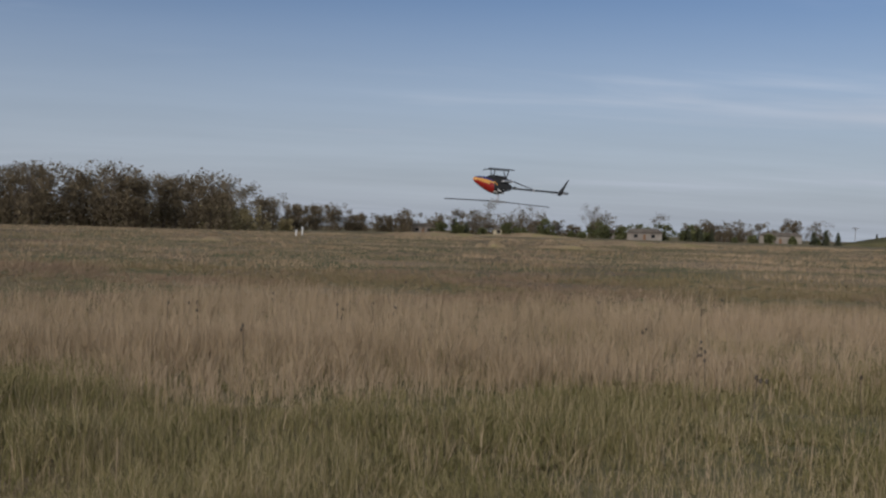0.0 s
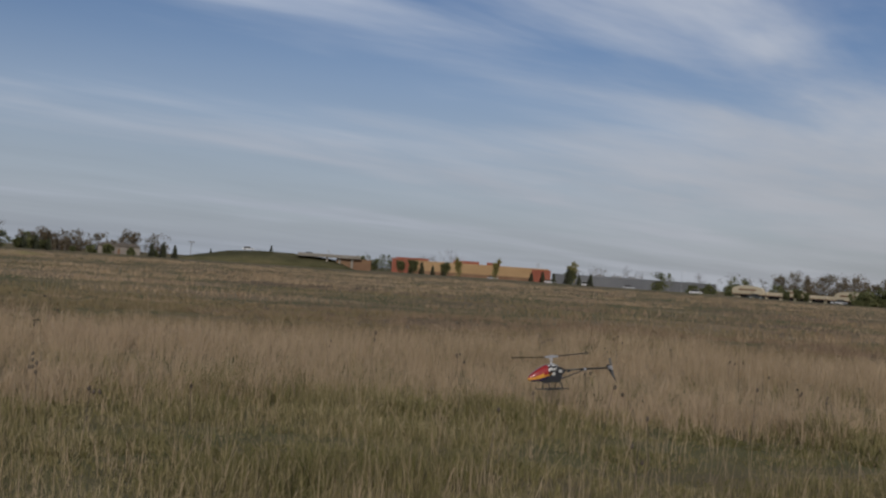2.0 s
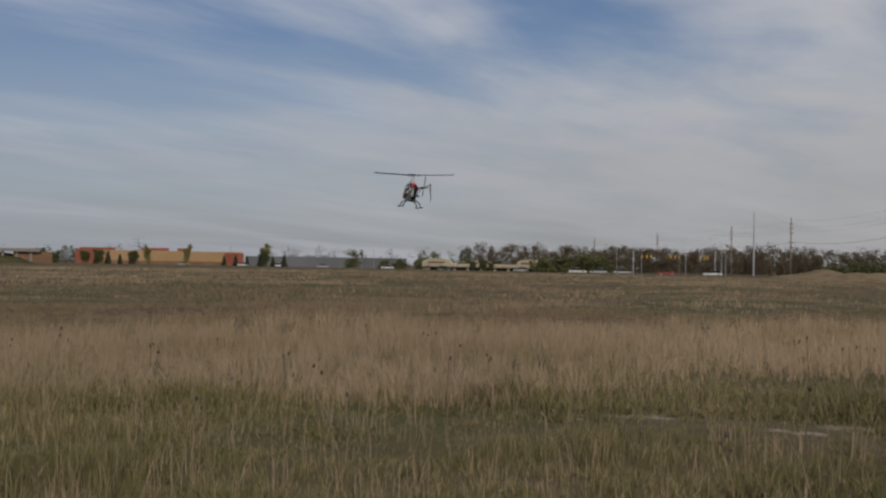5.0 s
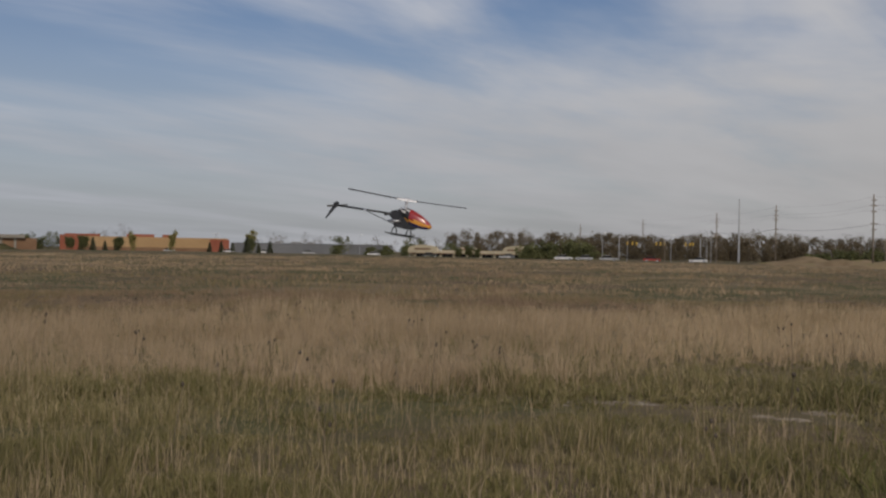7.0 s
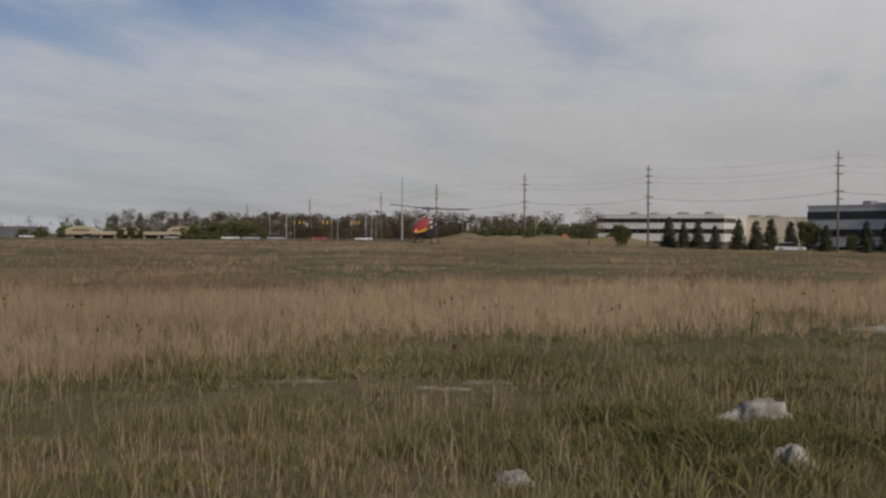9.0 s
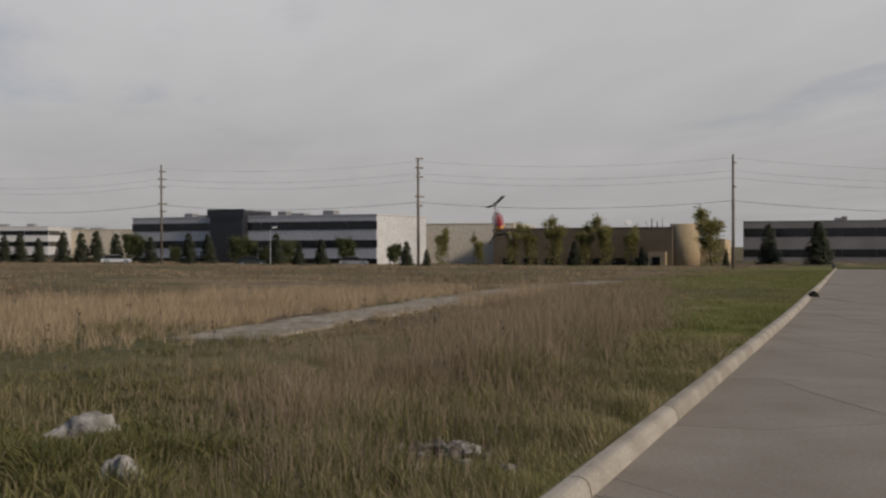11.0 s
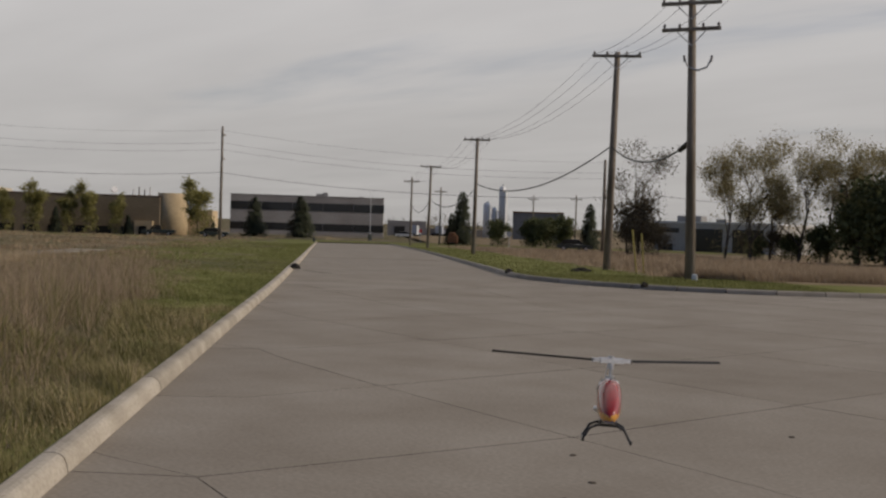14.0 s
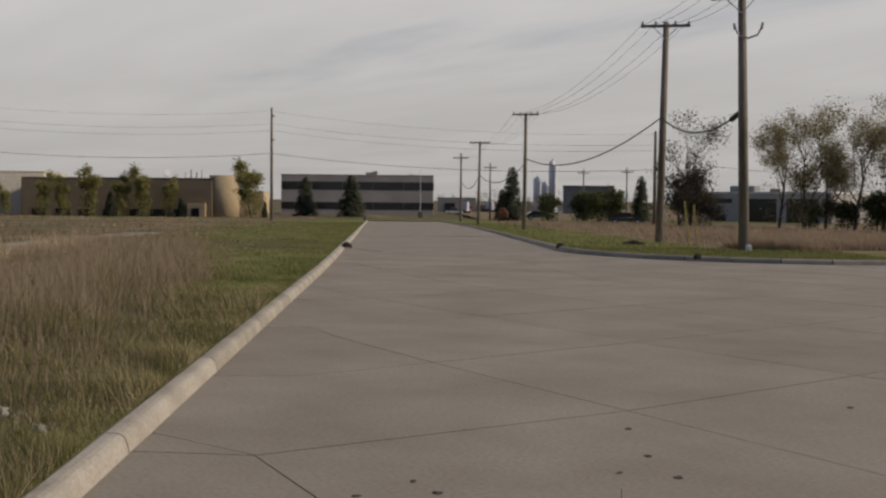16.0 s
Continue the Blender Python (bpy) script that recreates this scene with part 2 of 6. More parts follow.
M_OFFGREY = material("grey office panels", [(0.235, 0.215, 0.205), (0.30, 0.28, 0.265)], 0.15, 0.8, fine=3, bump=0.05)
M_ROOFUNIT = plain("rooftop unit metal", (0.30, 0.29, 0.28), 0.6, 0.3)
M_ROOF = material("shingle roof", [(0.11, 0.095, 0.085), (0.16, 0.145, 0.13)], 0.5, 0.95)
M_BRICK = material("house siding", [(0.20, 0.175, 0.155), (0.28, 0.255, 0.23)], 0.3, 0.9)
M_WHITE = plain("white paint", (0.72, 0.72, 0.72), 0.4)
M_YELLOW = plain("faded yellow marker", (0.50, 0.40, 0.12), 0.7)
M_RED = plain("sign red", (0.45, 0.03, 0.03), 0.5)
M_ORANGEBRICK = plain("orange brick sign", (0.40, 0.19, 0.09), 0.85)
M_TYRE = plain("tyre rubber", (0.02, 0.02, 0.02), 0.9)
M_CARDARK = plain("dark green car paint", (0.02, 0.03, 0.03), 0.3, 0, 0.6)
M_CARWHITE = plain("white car paint", (0.62, 0.63, 0.65), 0.3, 0, 0.6)
M_CARSILVER = plain("silver car paint", (0.36, 0.37, 0.39), 0.35, 0.4, 0.5)
M_CARRED = plain("red car paint", (0.30, 0.03, 0.025), 0.3, 0, 0.6)
M_SIGNAL = plain("yellow signal housing", (0.60, 0.38, 0.05), 0.5)
M_DIRT = material("bare dirt mound", [(0.19, 0.14, 0.085), (0.27, 0.205, 0.13), (0.24, 0.20, 0.10)], 0.2, 0.95, fine=3, bump=0.6)
M_BANK = material("grassy embankment", [(0.065, 0.062, 0.032), (0.09, 0.085, 0.045), (0.125, 0.108, 0.06)], 0.08, 0.95, fine=2, bump=0.4)
M_DECK = plain("bridge concrete", (0.25, 0.23, 0.20), 0.85)
# the helicopter
M_CRED = plain("glossy red canopy paint", (0.31, 0.02, 0.016), 0.22, 0, 0.8)
M_CYEL = plain("glossy orange-yellow canopy paint", (0.68, 0.32, 0.05), 0.25, 0, 0.8)
M_CBLUE = plain("glossy dark blue canopy paint", (0.022, 0.022, 0.13), 0.22, 0, 0.8)
M_CWHITE = plain("white canopy panel", (0.75, 0.75, 0.75), 0.35, 0, 0.4)
M_CARBON = plain("black carbon plate", (0.018, 0.018, 0.02), 0.35)
M_BLADE = plain("matt black carbon blade", (0.012, 0.012, 0.013), 0.7)
M_CHROME = plain("polished alloy", (0.62, 0.62, 0.64), 0.38, 1.0)
M_TANK = plain("white nylon", (0.45, 0.45, 0.43), 0.5)
M_TAILBLADE = plain("grey nylon blade", (0.10, 0.10, 0.10), 0.5)

# ---- building helpers ----
class Shape:
    """Collects corners and faces, each face with the number of its material."""

    def __init__(self):
        self.v, self.f, self.m = [], [], []

    def add(self, verts, faces, mat=0, at=None):
        k = len(self.v)
        self.v += [tuple(at @ Vector(p)) if at else tuple(p) for p in verts]
        self.f += [tuple(i + k for i in q) for q in faces]
        self.m += [mat] * len(faces)
        return self

    def box(self, x0, y0, z0, x1, y1, z1, mat=0, at=None, bevel=0.0):
        b = min(bevel, abs(x1 - x0) / 3, abs(y1 - y0) / 3)
        if b <= 0:
            v = [(x, y, z) for z in (z0, z1) for x, y in ((x0, y0), (x1, y0), (x1, y1), (x0, y1))]
            return self.add(v, [(3, 2, 1, 0), (4, 5, 6, 7), (0, 1, 5, 4), (1, 2, 6, 5), (2, 3, 7, 6), (3, 0, 4, 7)], mat, at)
        ring = [(x0 + b, y0), (x1 - b, y0), (x1, y0 + b), (x1, y1 - b), (x1 - b, y1), (x0 + b, y1), (x0, y1 - b), (x0, y0 + b)]
        cx, cy = (x0 + x1) / 2, (y0 + y1) / 2
        ins = [(cx + (x - cx) * (1 - 2 * b / abs(x1 - x0)), cy + (y - cy) * (1 - 2 * b / abs(y1 - y0))) for x, y in ring]
        v = [(x, y, z0) for x, y in ring] + [(x, y, z1 - b) for x, y in ring] + [(x, y, z1) for x, y in ins]
        f = [tuple(range(7, -1, -1)), tuple(range(16, 24))]
        for j in (0, 8):
            f += [(j + i, j + (i + 1) % 8, j + 8 + (i + 1) % 8, j + 8 + i) for i in range(8)]
        return self.add(v, f, mat, at)

    def tube(self, pts, radii, sides=6, mat=0, at=None, caps=True):
        pts = [Vector(p) for p in pts]
        if isinstance(radii, (int, float)):
            radii = [radii] * len(pts)
        v, f = [], []
        for i, p in enumerate(pts):
            d = (pts[min(i + 1, len(pts) - 1)] - pts[max(i - 1, 0)]).normalized()
            a = d.cross(Vector((0, 0, 1)) if abs(d.z) < 0.9 else Vector((1, 0, 0))).normalized()
            c = a.cross(d)
            for k in range(sides):
                w = 2 * math.pi * k / sides
                v.append(p + (a * math.cos(w) + c * math.sin(w)) * radii[i])
        for i in range(len(pts) - 1):
            for k in range(sides):
                q = (k + 1) % sides
                f.append((i * sides + k, i * sides + q, (i + 1) * sides + q, (i + 1) * sides + k))
        if caps:
            f.append(tuple(range(sides - 1, -1, -1)))
            f.append(tuple(range((len(pts) - 1) * sides, len(pts) * sides)))
        return self.add(v, f, mat, at)

    def prism(self, outline, y0, y1, mat=0, at=None):
        """An outline in x and z, drawn out along y."""
        k = len(outline)
        v = [(x, y0, z) for x, z in outline] + [(x, y1, z) for x, z in outline]
        f = [tuple(range(k)), tuple(range(2 * k - 1, k - 1, -1))] + [(i, k + i, k + (i + 1) % k, (i + 1) % k) for i in range(k)]
        return self.add(v, f, mat, at)

    def loft(self, rings, mats=None, caps=True, at=None):
        k = len(rings[0])
        base = len(self.v)
        self.v += [tuple(at @ Vector(p)) if at else tuple(p) for r in rings for p in r]
        for i in range(len(rings) - 1):
            for j in range(k):
                self.f.append(tuple(base + q for q in (i * k + j, i * k + (j + 1) % k, (i + 1) * k + (j + 1) % k, (i + 1) * k + j)))
                self.m.append(mats(i, j) if mats else 0)
        if caps:
            self.f += [tuple(base + j for j in range(k - 1, -1, -1)), tuple(base + (len(rings) - 1) * k + j for j in range(k))]
            self.m += [0, 0]
        return self

    def mesh(self, name, mats, smooth=False):
        me = bpy.data.meshes.new(name)
        me.from_pydata(self.v, [], self.f)
        for mm in mats if isinstance(mats, (list, tuple)) else [mats]:
            me.materials.append(mm)
        me.polygons.foreach_set("material_index", self.m)
        if smooth:
            me.polygons.foreach_set("use_smooth", [True] * len(self.f))
        me.update()
        return me


def part(name, shape, mats, parent=None, label="", smooth=False):
    ob = new(name, shape.mesh(name, mats, smooth))
    ob.parent = parent
    return tagged(ob, label)


def thing(name, m, label, category, group="", kind=""):
    ob = new(name)
    ob.empty_display_size = 0.2
    ob.matrix_basis = m
    return tagged(ob, label, category, group, kind)


def soup(name, verts, tris, mats, parent=None, smooth=False):
    """A mesh from arrays: corners (n, 3) and triangles (k, 3)."""
    me = bpy.data.meshes.new(name)
    verts, tris = np.asarray(verts, np.float32), np.asarray(tris, np.int32)
    me.vertices.add(len(verts))
    me.vertices.foreach_set("co", verts.ravel())
    me.loops.add(tris.size)
    me.loops.foreach_set("vertex_index", tris.ravel())
    me.polygons.add(len(tris))
    me.polygons.foreach_set("loop_start", np.arange(0, tris.size, 3, dtype=np.int32))
    me.materials.append(mats)
    me.update(calc_edges=True)
    ob = new(name, me)
    ob.parent = parent
    return ob


# road frame: u runs along the street, v to its left
RU, RV = np.array((0.809, -0.588)), np.array((0.588, 0.809))


def xy(u, v):
    return u * RU[0] + v * RV[0], u * RU[1] + v * RV[1]


def smooth01(t):
    t = np.clip(t, 0, 1)
    return t * t * (3 - 2 * t)


def terrain(x, y):
    """The lie of the land: level round the camera, falling gently to the south-east and in the distance."""
    x, y = np.asarray(x, float), np.asarray(y, float)
    d = np.hypot(x, y)
    az = np.degrees(np.arctan2(x, y))
    w = smooth01((az - 62) / 56)
    w = np.where(az > 165, smooth01((215 - az) / 50), w)
    w = np.where(az < -60, 0, w)
    return -(w * 0.0125 * np.clip(d - 40, 0, 180) + (1 - w) * 0.003 * np.clip(d - 150, 0, 900))


def ground(az, d):
    p = bearing(az, d)
    return Vector((p.x, p.y, float(terrain(p.x, p.y))))


def facing(p, yaw=None):
    """A pose at p whose y axis points away from the camera."""
    return Matrix.Translation(p) @ Matrix.Rotation(-math.atan2(p.x, p.y) if yaw is None else yaw, 4, "Z")

def kerb_line(u):
    """The left kerb: straight past the camera, opening out towards the far crossing."""
    return 1.98 + np.interp(u, (28, 36, 44, 60, 92, 157), (0.0, 0.06, 0.2, 0.56, 1.35, 2.9))


# ---- ground ----
def build_ground():
    us = np.concatenate([-np.geomspace(1600, 30, 16), np.arange(-26, 120, 4.0), np.geomspace(120, 1600, 22)])
    left = np.concatenate([[2.1], np.arange(3, 60, 2.5), np.geomspace(60, 1600, 26)])
    right = np.concatenate([-np.geomspace(1600, 60, 20), np.arange(-56, 2, 4.0), [1.98]])
    vs = np.concatenate([right, left])
    U, V = np.meshgrid(us, vs, indexing="ij")
    X, Y = xy(U, V + (kerb_line(U) - 1.98) * np.clip(1 - np.abs(V - 2) / 60, 0, 1))
    Z = terrain(X, Y) + np.where(V > 2.05, 0.12, -0.06)
    rng = np.random.default_rng(5)
    Z += np.where((V > 4) & (np.hypot(X, Y) < 200), rng.uniform(-0.03, 0.03, Z.shape), 0)
    n, k = U.shape
    i, j = np.meshgrid(np.arange(n - 1), np.arange(k - 1), indexing="ij")
    a = (i * k + j).ravel()
    tris = np.concatenate([np.stack([a, a + k, a + k + 1], 1), np.stack([a, a + k + 1, a + 1], 1)])
    ob = soup("ground", np.stack([X.ravel(), Y.ravel(), Z.ravel()], 1), tris, M_SOIL)
    ob.data.polygons.foreach_set("use_smooth", [True] * len(tris))
    return tagged(ob, "brown spring field of thatch and bare soil reaching the horizon", "ground", kind="structure")


build_ground()

# the verge beyond the corner: edge points (u, v) and the way outwards
CORNER = [(32.0, v, 1.0, 0.0) for v in (-260, -120, -60, -30, -20, -14.5)]
CORNER += [(40 - 8 * math.cos(radians(q)), -13.5 + 8 * math.sin(radians(q)), math.cos(radians(q)), -math.sin(radians(q))) for q in range(0, 91, 10)]
CORNER += [(u, v, 0.0, -1.0) for u, v in ((48, -5.6), (60, -5.7), (80, -5.9), (100, -6.0), (130, -5.6), (158, -5.0))]


def build_verge():
    near, far = Shape(), Shape()
    for shape, reach in ((near, (0.26, 1.5, 3, 5.5)), (far, (5.5, 12, 25, 60, 160, 420))):
        rows = []
        for u, v, du, dv in CORNER:
            row = []
            for r in reach:
                x, y = xy(u + du * r, v + dv * r)
                row.append((x, y, float(terrain(x, y)) + 0.10 - 0.0002 * r))
            rows.append(row)
        k = len(reach)
        verts = [p for r in rows for p in r]
        faces = [(i * k + j, i * k + j + 1, (i + 1) * k + j + 1, (i + 1) * k + j) for i in range(len(rows) - 1) for j in range(k - 1)]
        shape.add(verts, [tuple(reversed(q)) for q in faces])
    tagged(part("verge", near, M_LAWN), "mown green grass verge along the kerb", "ground", kind="structure")
    tagged(part("dead_field", far, M_DEADFIELD), "field of dead pale grass beyond the verge", "ground", kind="structure")


build_verge()

# mown strip on the other side of the street
strip = Shape()
pts = [(u, w) for u, w in ((-12, 0.4), (4, 0.45), (10, 0.6), (16, 1.0), (24, 1.9), (34, 4.0), (50, 6.8), (80, 9.5), (120, 11), (158, 12))]
verts = []
for u, w in pts:
    for v in (kerb_line(u) + 0.08, kerb_line(u) + 0.08 + w / 2, kerb_line(u) + 0.08 + w):
        x, y = xy(u, v)
        verts.append((x, y, float(terrain(x, y)) + 0.127))
strip.add(verts, [(i * 3 + j, (i + 1) * 3 + j, (i + 1) * 3 + j + 1, i * 3 + j + 1) for i in range(len(pts) - 1) for j in range(2)])
tagged(part("mown_strip", strip, M_LAWN), "mown green grass strip beside the road", "ground", kind="structure")


# cast joints: across the street at these x, and along it as lines of (x, y)
CROSS = [-27.4, -24.0, -20.6, -17.2, -13.8, -10.4, -7.0, -3.55, -0.1, 3.3, 6.72, 9.95, 13.42, 16.95, 20.4, 23.85, 27.3, 30.75, 34.2, 37.7, 41.2, 44.7, 48.2, 52.0, 56.0, 60.0]
ALONG = [[(-30, 4.2), (6.73, -3.867), (6.76, 20)], [(-30, -2.6), (6.74, -7.26), (9.9, -7.64), (12.26, -8.01), (13.5, -8.25), (13.9, 20)], [(-30, -8.6), (6.69, -10.69), (9.8, -10.86), (20, -12.0), (21.5, -12.3), (22, 20)],
         [(-30, -13.0), (6.7, -14.2), (13.1, -14.62), (16.46, -14.80), (19.63, -15.32), (24.81, -16.95), (26, -17.4), (26.4, 20)], [(-30, -17.0), (10, -18.0), (17.69, -18.2), (22.8, -21.0), (31, -26), (54, -42)]]
ALONG += [[(-30, -20.5 - 3.45 * k), (54, -22.5 - 3.45 * k)] for k in range(9)]


def build_road():
    road = thing("road", Matrix(), "weathered concrete street of cast slabs with dark joints", "road", kind="structure")
    bed, rest = Shape(), Shape()
    gap = 0.006
    rng = random.Random(3)
    edge = lambda x: (float(kerb_line((x - 1.93 * RV[0]) / RU[0])) - 0.05 - RV[0] * x) / RV[1]
    heights = [edge] + [lambda x, q=q: min(edge(x), float(np.interp(x, [p[0] for p in q], [p[1] for p in q]))) for q in ALONG]
    for x0, x1 in zip(CROSS, CROSS[1:]):
        xs = sorted({x0 + gap, x1 - gap} | {x0 + (x1 - x0) * k / 4 for k in (1, 2, 3)} | {p[0] for q in ALONG for p in q if x0 + 0.1 < p[0] < x1 - 0.1})
        for f, g in zip(heights, heights[1:]):
            top_side, low_side = [(x, f(x) - (gap if f is not edge else 0)) for x in xs], [(x, g(x) + gap) for x in xs]
            keep = [k for k in range(len(xs)) if top_side[k][1] - low_side[k][1] > 0.03]
            if not keep:
                continue
            keep = list(range(max(0, keep[0] - 1), min(len(xs), keep[-1] + 2)))
            turn = lambda p, q: [(p[0], (1 - RV[0] * p[0]) / RV[1])] if p[0] * RV[0] + p[1] * RV[1] < 1 < q[0] * RV[0] + q[1] * RV[1] else []
            poly = [low_side[k] for k in keep] + turn(low_side[keep[-1]], top_side[keep[-1]]) + [(x, max(y, low_side[k][1] + 0.002)) for k in reversed(keep) for x, y in [top_side[k]]] + turn(low_side[keep[0]], top_side[keep[0]])
            bent = []
            for x, y in poly:
                x += 0.1 * max(0, y + 7.24) * max(0, 1 - abs(x - 6.72) / 3.2)
                v = x * RV[0] + y * RV[1]
                if v > 1:
                    # the last metre turns square to the kerb
                    x, y = x + (v - 1) * RV[0], (1 - RV[0] * x) / RV[1] + (v - 1) * RV[1]
                bent.append((x, y))
            mid = np.mean(bent, axis=0)
            u, v = mid @ RU, mid @ RV
            if u > 74 or u < -28 or v < -46 or (u > 40 and v < -10):
                continue
            lift = rng.uniform(-0.0008, 0.0008)
            k = len(bent)
            top = [(x, y, float(terrain(x, y)) + lift) for x, y in bent]
            low = [(x, y, z - 0.05) for x, y, z in top]
            near = math.hypot(*mid) < 34 and u > -4
            shape = Shape() if near else rest
            shape.add(top, [tuple(range(k))])
            shape.add(top + low, [(q, k + q, k + (q + 1) % k, (q + 1) % k) for q in range(k)], 1)
            if near:
                part("slab", shape, [M_CONC, M_JOINT], road)
    u = 62.0
    while u < 158:
        for v0, v1, w0, w1 in ((-6.2, -1.6, -6.2, -1.6), (-1.59, kerb_line(u) - 0.05, -1.59, kerb_line(u + 4.6) - 0.05)):
            c = [xy(a, b) for a, b in ((u + 0.02, v0), (u + 4.6, w0), (u + 4.6, w1), (u + 0.02, v1))]
            c = [(x, y, float(terrain(x, y)) + 0.012) for x, y in c]
            rest.add(c + [(x, y, z - 0.05) for x, y, z in c], [(0, 1, 2, 3), (0, 4, 5, 1), (1, 5, 6, 2), (2, 6, 7, 3), (3, 7, 4, 0)])
        u += 4.62
    tagged(part("farther_slabs", rest, [M_CONC, M_JOINT], road), kind="stuff")
    # dark filler under the joints
    rows = [(-40, -70, 2.0), (0, -70, 2.0), (36, -70, 2.0), (44, -30, 2.1), (60, -6.5, 2.5), (92, -6.5, 3.28), (110, -6.5, 3.7), (158, -6.5, 4.9)]
    verts = []
    for u, a, b in rows:
        for s in range(9):
            x, y = xy(u, a + (b - a) * s / 8)
            verts.append((x, y, float(terrain(x, y)) - 0.012))
    bed.add(verts, [(i * 9 + j, (i + 1) * 9 + j, (i + 1) * 9 + j + 1, i * 9 + j + 1) for i in range(len(rows) - 1) for j in range(8)])
    part("joint_bed", bed, M_JOINT, road)


def kerb_piece(p, q, out):
    """One cast kerb stone from p to q with a rounded, sloping face; out points away from the road."""
    prof = [(-0.080, 0.0), (-0.078, 0.03), (-0.070, 0.075), (-0.058, 0.115), (-0.040, 0.140), (-0.015, 0.156), (0.02, 0.164), (0.085, 0.164), (0.105, 0.155), (0.11, 0.0)]
    s = Shape()
    rings = []
    d = (q - p).normalized() * 0.012
    for e in (p + d, q - d):
        rings.append([(e.x + out.x * a, e.y + out.y * a, e.z + h - 0.02) for a, h in prof])
    return s.loft(rings)


def build_kerbs():
    left = thing("kerb_left", Matrix(), "pale buff cast concrete kerb along the field", "kerb", kind="structure")
    out = Vector((RV[0], RV[1], 0))
    u = -7.27
    while u < 156:
        a, b = xy(u, kerb_line(u)), xy(u + 3.83, kerb_line(u + 3.83))
        part("kerb_stone", kerb_piece(Vector((*a, float(terrain(*a)))), Vector((*b, float(terrain(*b)))), out), M_KERB, left)
        u += 3.83
    right = thing("kerb_right", Matrix(), "grey concrete kerb curving round the corner", "kerb", kind="structure")
    for (u0, v0, a0, b0), (u1, v1, a1, b1) in zip(CORNER[2:], CORNER[3:]):
        n = max(1, int(math.hypot(u1 - u0, v1 - v0) / 4))
        for k in range(n):
            s, t = k / n, (k + 1) / n
            p, q = xy(u0 + (u1 - u0) * s, v0 + (v1 - v0) * s), xy(u0 + (u1 - u0) * t, v0 + (v1 - v0) * t)
            o = xy((a0 + a1) / 2, (b0 + b1) / 2)
            part("kerb_stone", kerb_piece(Vector((*p, float(terrain(*p)))), Vector((*q, float(terrain(*q)))), Vector((*o, 0)).normalized()), M_KERB_GREY, right)


build_road()
build_kerbs()


# ---- grass ----
GRNG = np.random.default_rng(11)


def value_noise(x, y, size, seed):
    """Smooth noise from 0 to 1 over the plan."""
    r = np.random.default_rng(seed).random((256, 256))
    gx, gy = x / size + 1000, y / size + 1000
    i, j = np.floor(gx).astype(int), np.floor(gy).astype(int)
    fx, fy = smooth01(gx - i), smooth01(gy - j)
    p = lambda a, b: r[a % 256, b % 256]
    return (p(i, j) * (1 - fx) + p(i + 1, j) * fx) * (1 - fy) + (p(i, j + 1) * (1 - fx) + p(i + 1, j + 1) * fx) * fy


PATH_LINE = [(60, 13.3), (43, 12.9), (29, 11.9), (22, 11.45), (17.5, 10.9), (12, 10.0), (8, 9.8), (6, 10.8), (4.5, 11.5)]


def path_gap(u, v):
    """How far a place lies from the middle of the old concrete path."""
    us, vs = np.array([p[0] for p in PATH_LINE[::-1]], float), np.array([p[1] for p in PATH_LINE[::-1]], float)
    d = np.abs(v - np.interp(u, us, vs))
    return np.where((u < 4) | (u > 75), 99, d)


def scatter(n, r0, r1, az0, az1, power=1.0):
    """Places in a sector, thinning out with distance by the power."""
    q = GRNG.random(n)
    e = 2 - power
    r = (r0 ** e + q * (r1 ** e - r0 ** e)) ** (1 / e) if abs(e) > 1e-6 else r0 * (r1 / r0) ** q
    az = np.radians(GRNG.uniform(az0, az1, n))
    return r * np.sin(az), r * np.cos(az)


def tufts(x, y, each, reach):
    """Gathers places into tufts; gives also the way each blade leans out of its tuft."""
    n = len(x) // each
    k = np.repeat(np.arange(n), each)
    a, r = GRNG.uniform(0, 2 * np.pi, len(k)), np.abs(GRNG.normal(0, 1, len(k)))
    return x[k] + np.cos(a) * r * reach, y[k] + np.sin(a) * r * reach, a, k


def blades(name, x, y, h, w, mat, lean=0.3, base=0.11, segs=2, way=None):
    """Bent blades that stand on the ground, each an island of its own."""
    n = len(x)
    z = terrain(x, y) + base
    a = GRNG.uniform(0, 2 * np.pi, n)
    b = GRNG.normal(0.6, 1.2, n) if way is None else way + GRNG.normal(0, 0.5, n)
    l = np.abs(GRNG.normal(0, lean, n)) * h
    ax, ay = np.cos(a) * w / 2, np.sin(a) * w / 2
    lx, ly = np.cos(b) * l, np.sin(b) * l
    p = lambda s, t: np.stack([x + s * ax + lx * t * t, y + s * ay + ly * t * t, z + h * t * (1 - 0.12 * t * lean)], 1)
    if segs == 2:
        pts = np.stack([p(-1, 0), p(1, 0), p(-0.8, 0.55), p(0.8, 0.55), p(0, 1.0)], 1).reshape(-1, 3)
        k = np.arange(n)[:, None] * 5
        tris = np.concatenate([k + [0, 1, 3], k + [0, 3, 2], k + [2, 3, 4]], 1).reshape(-1, 3)
    else:
        pts = np.stack([p(-1, 0), p(1, 0), p(0, 1.0)], 1).reshape(-1, 3)
        tris = (np.arange(n)[:, None] * 3 + [0, 1, 2]).reshape(-1, 3)
    return soup(name, pts, tris, mat)


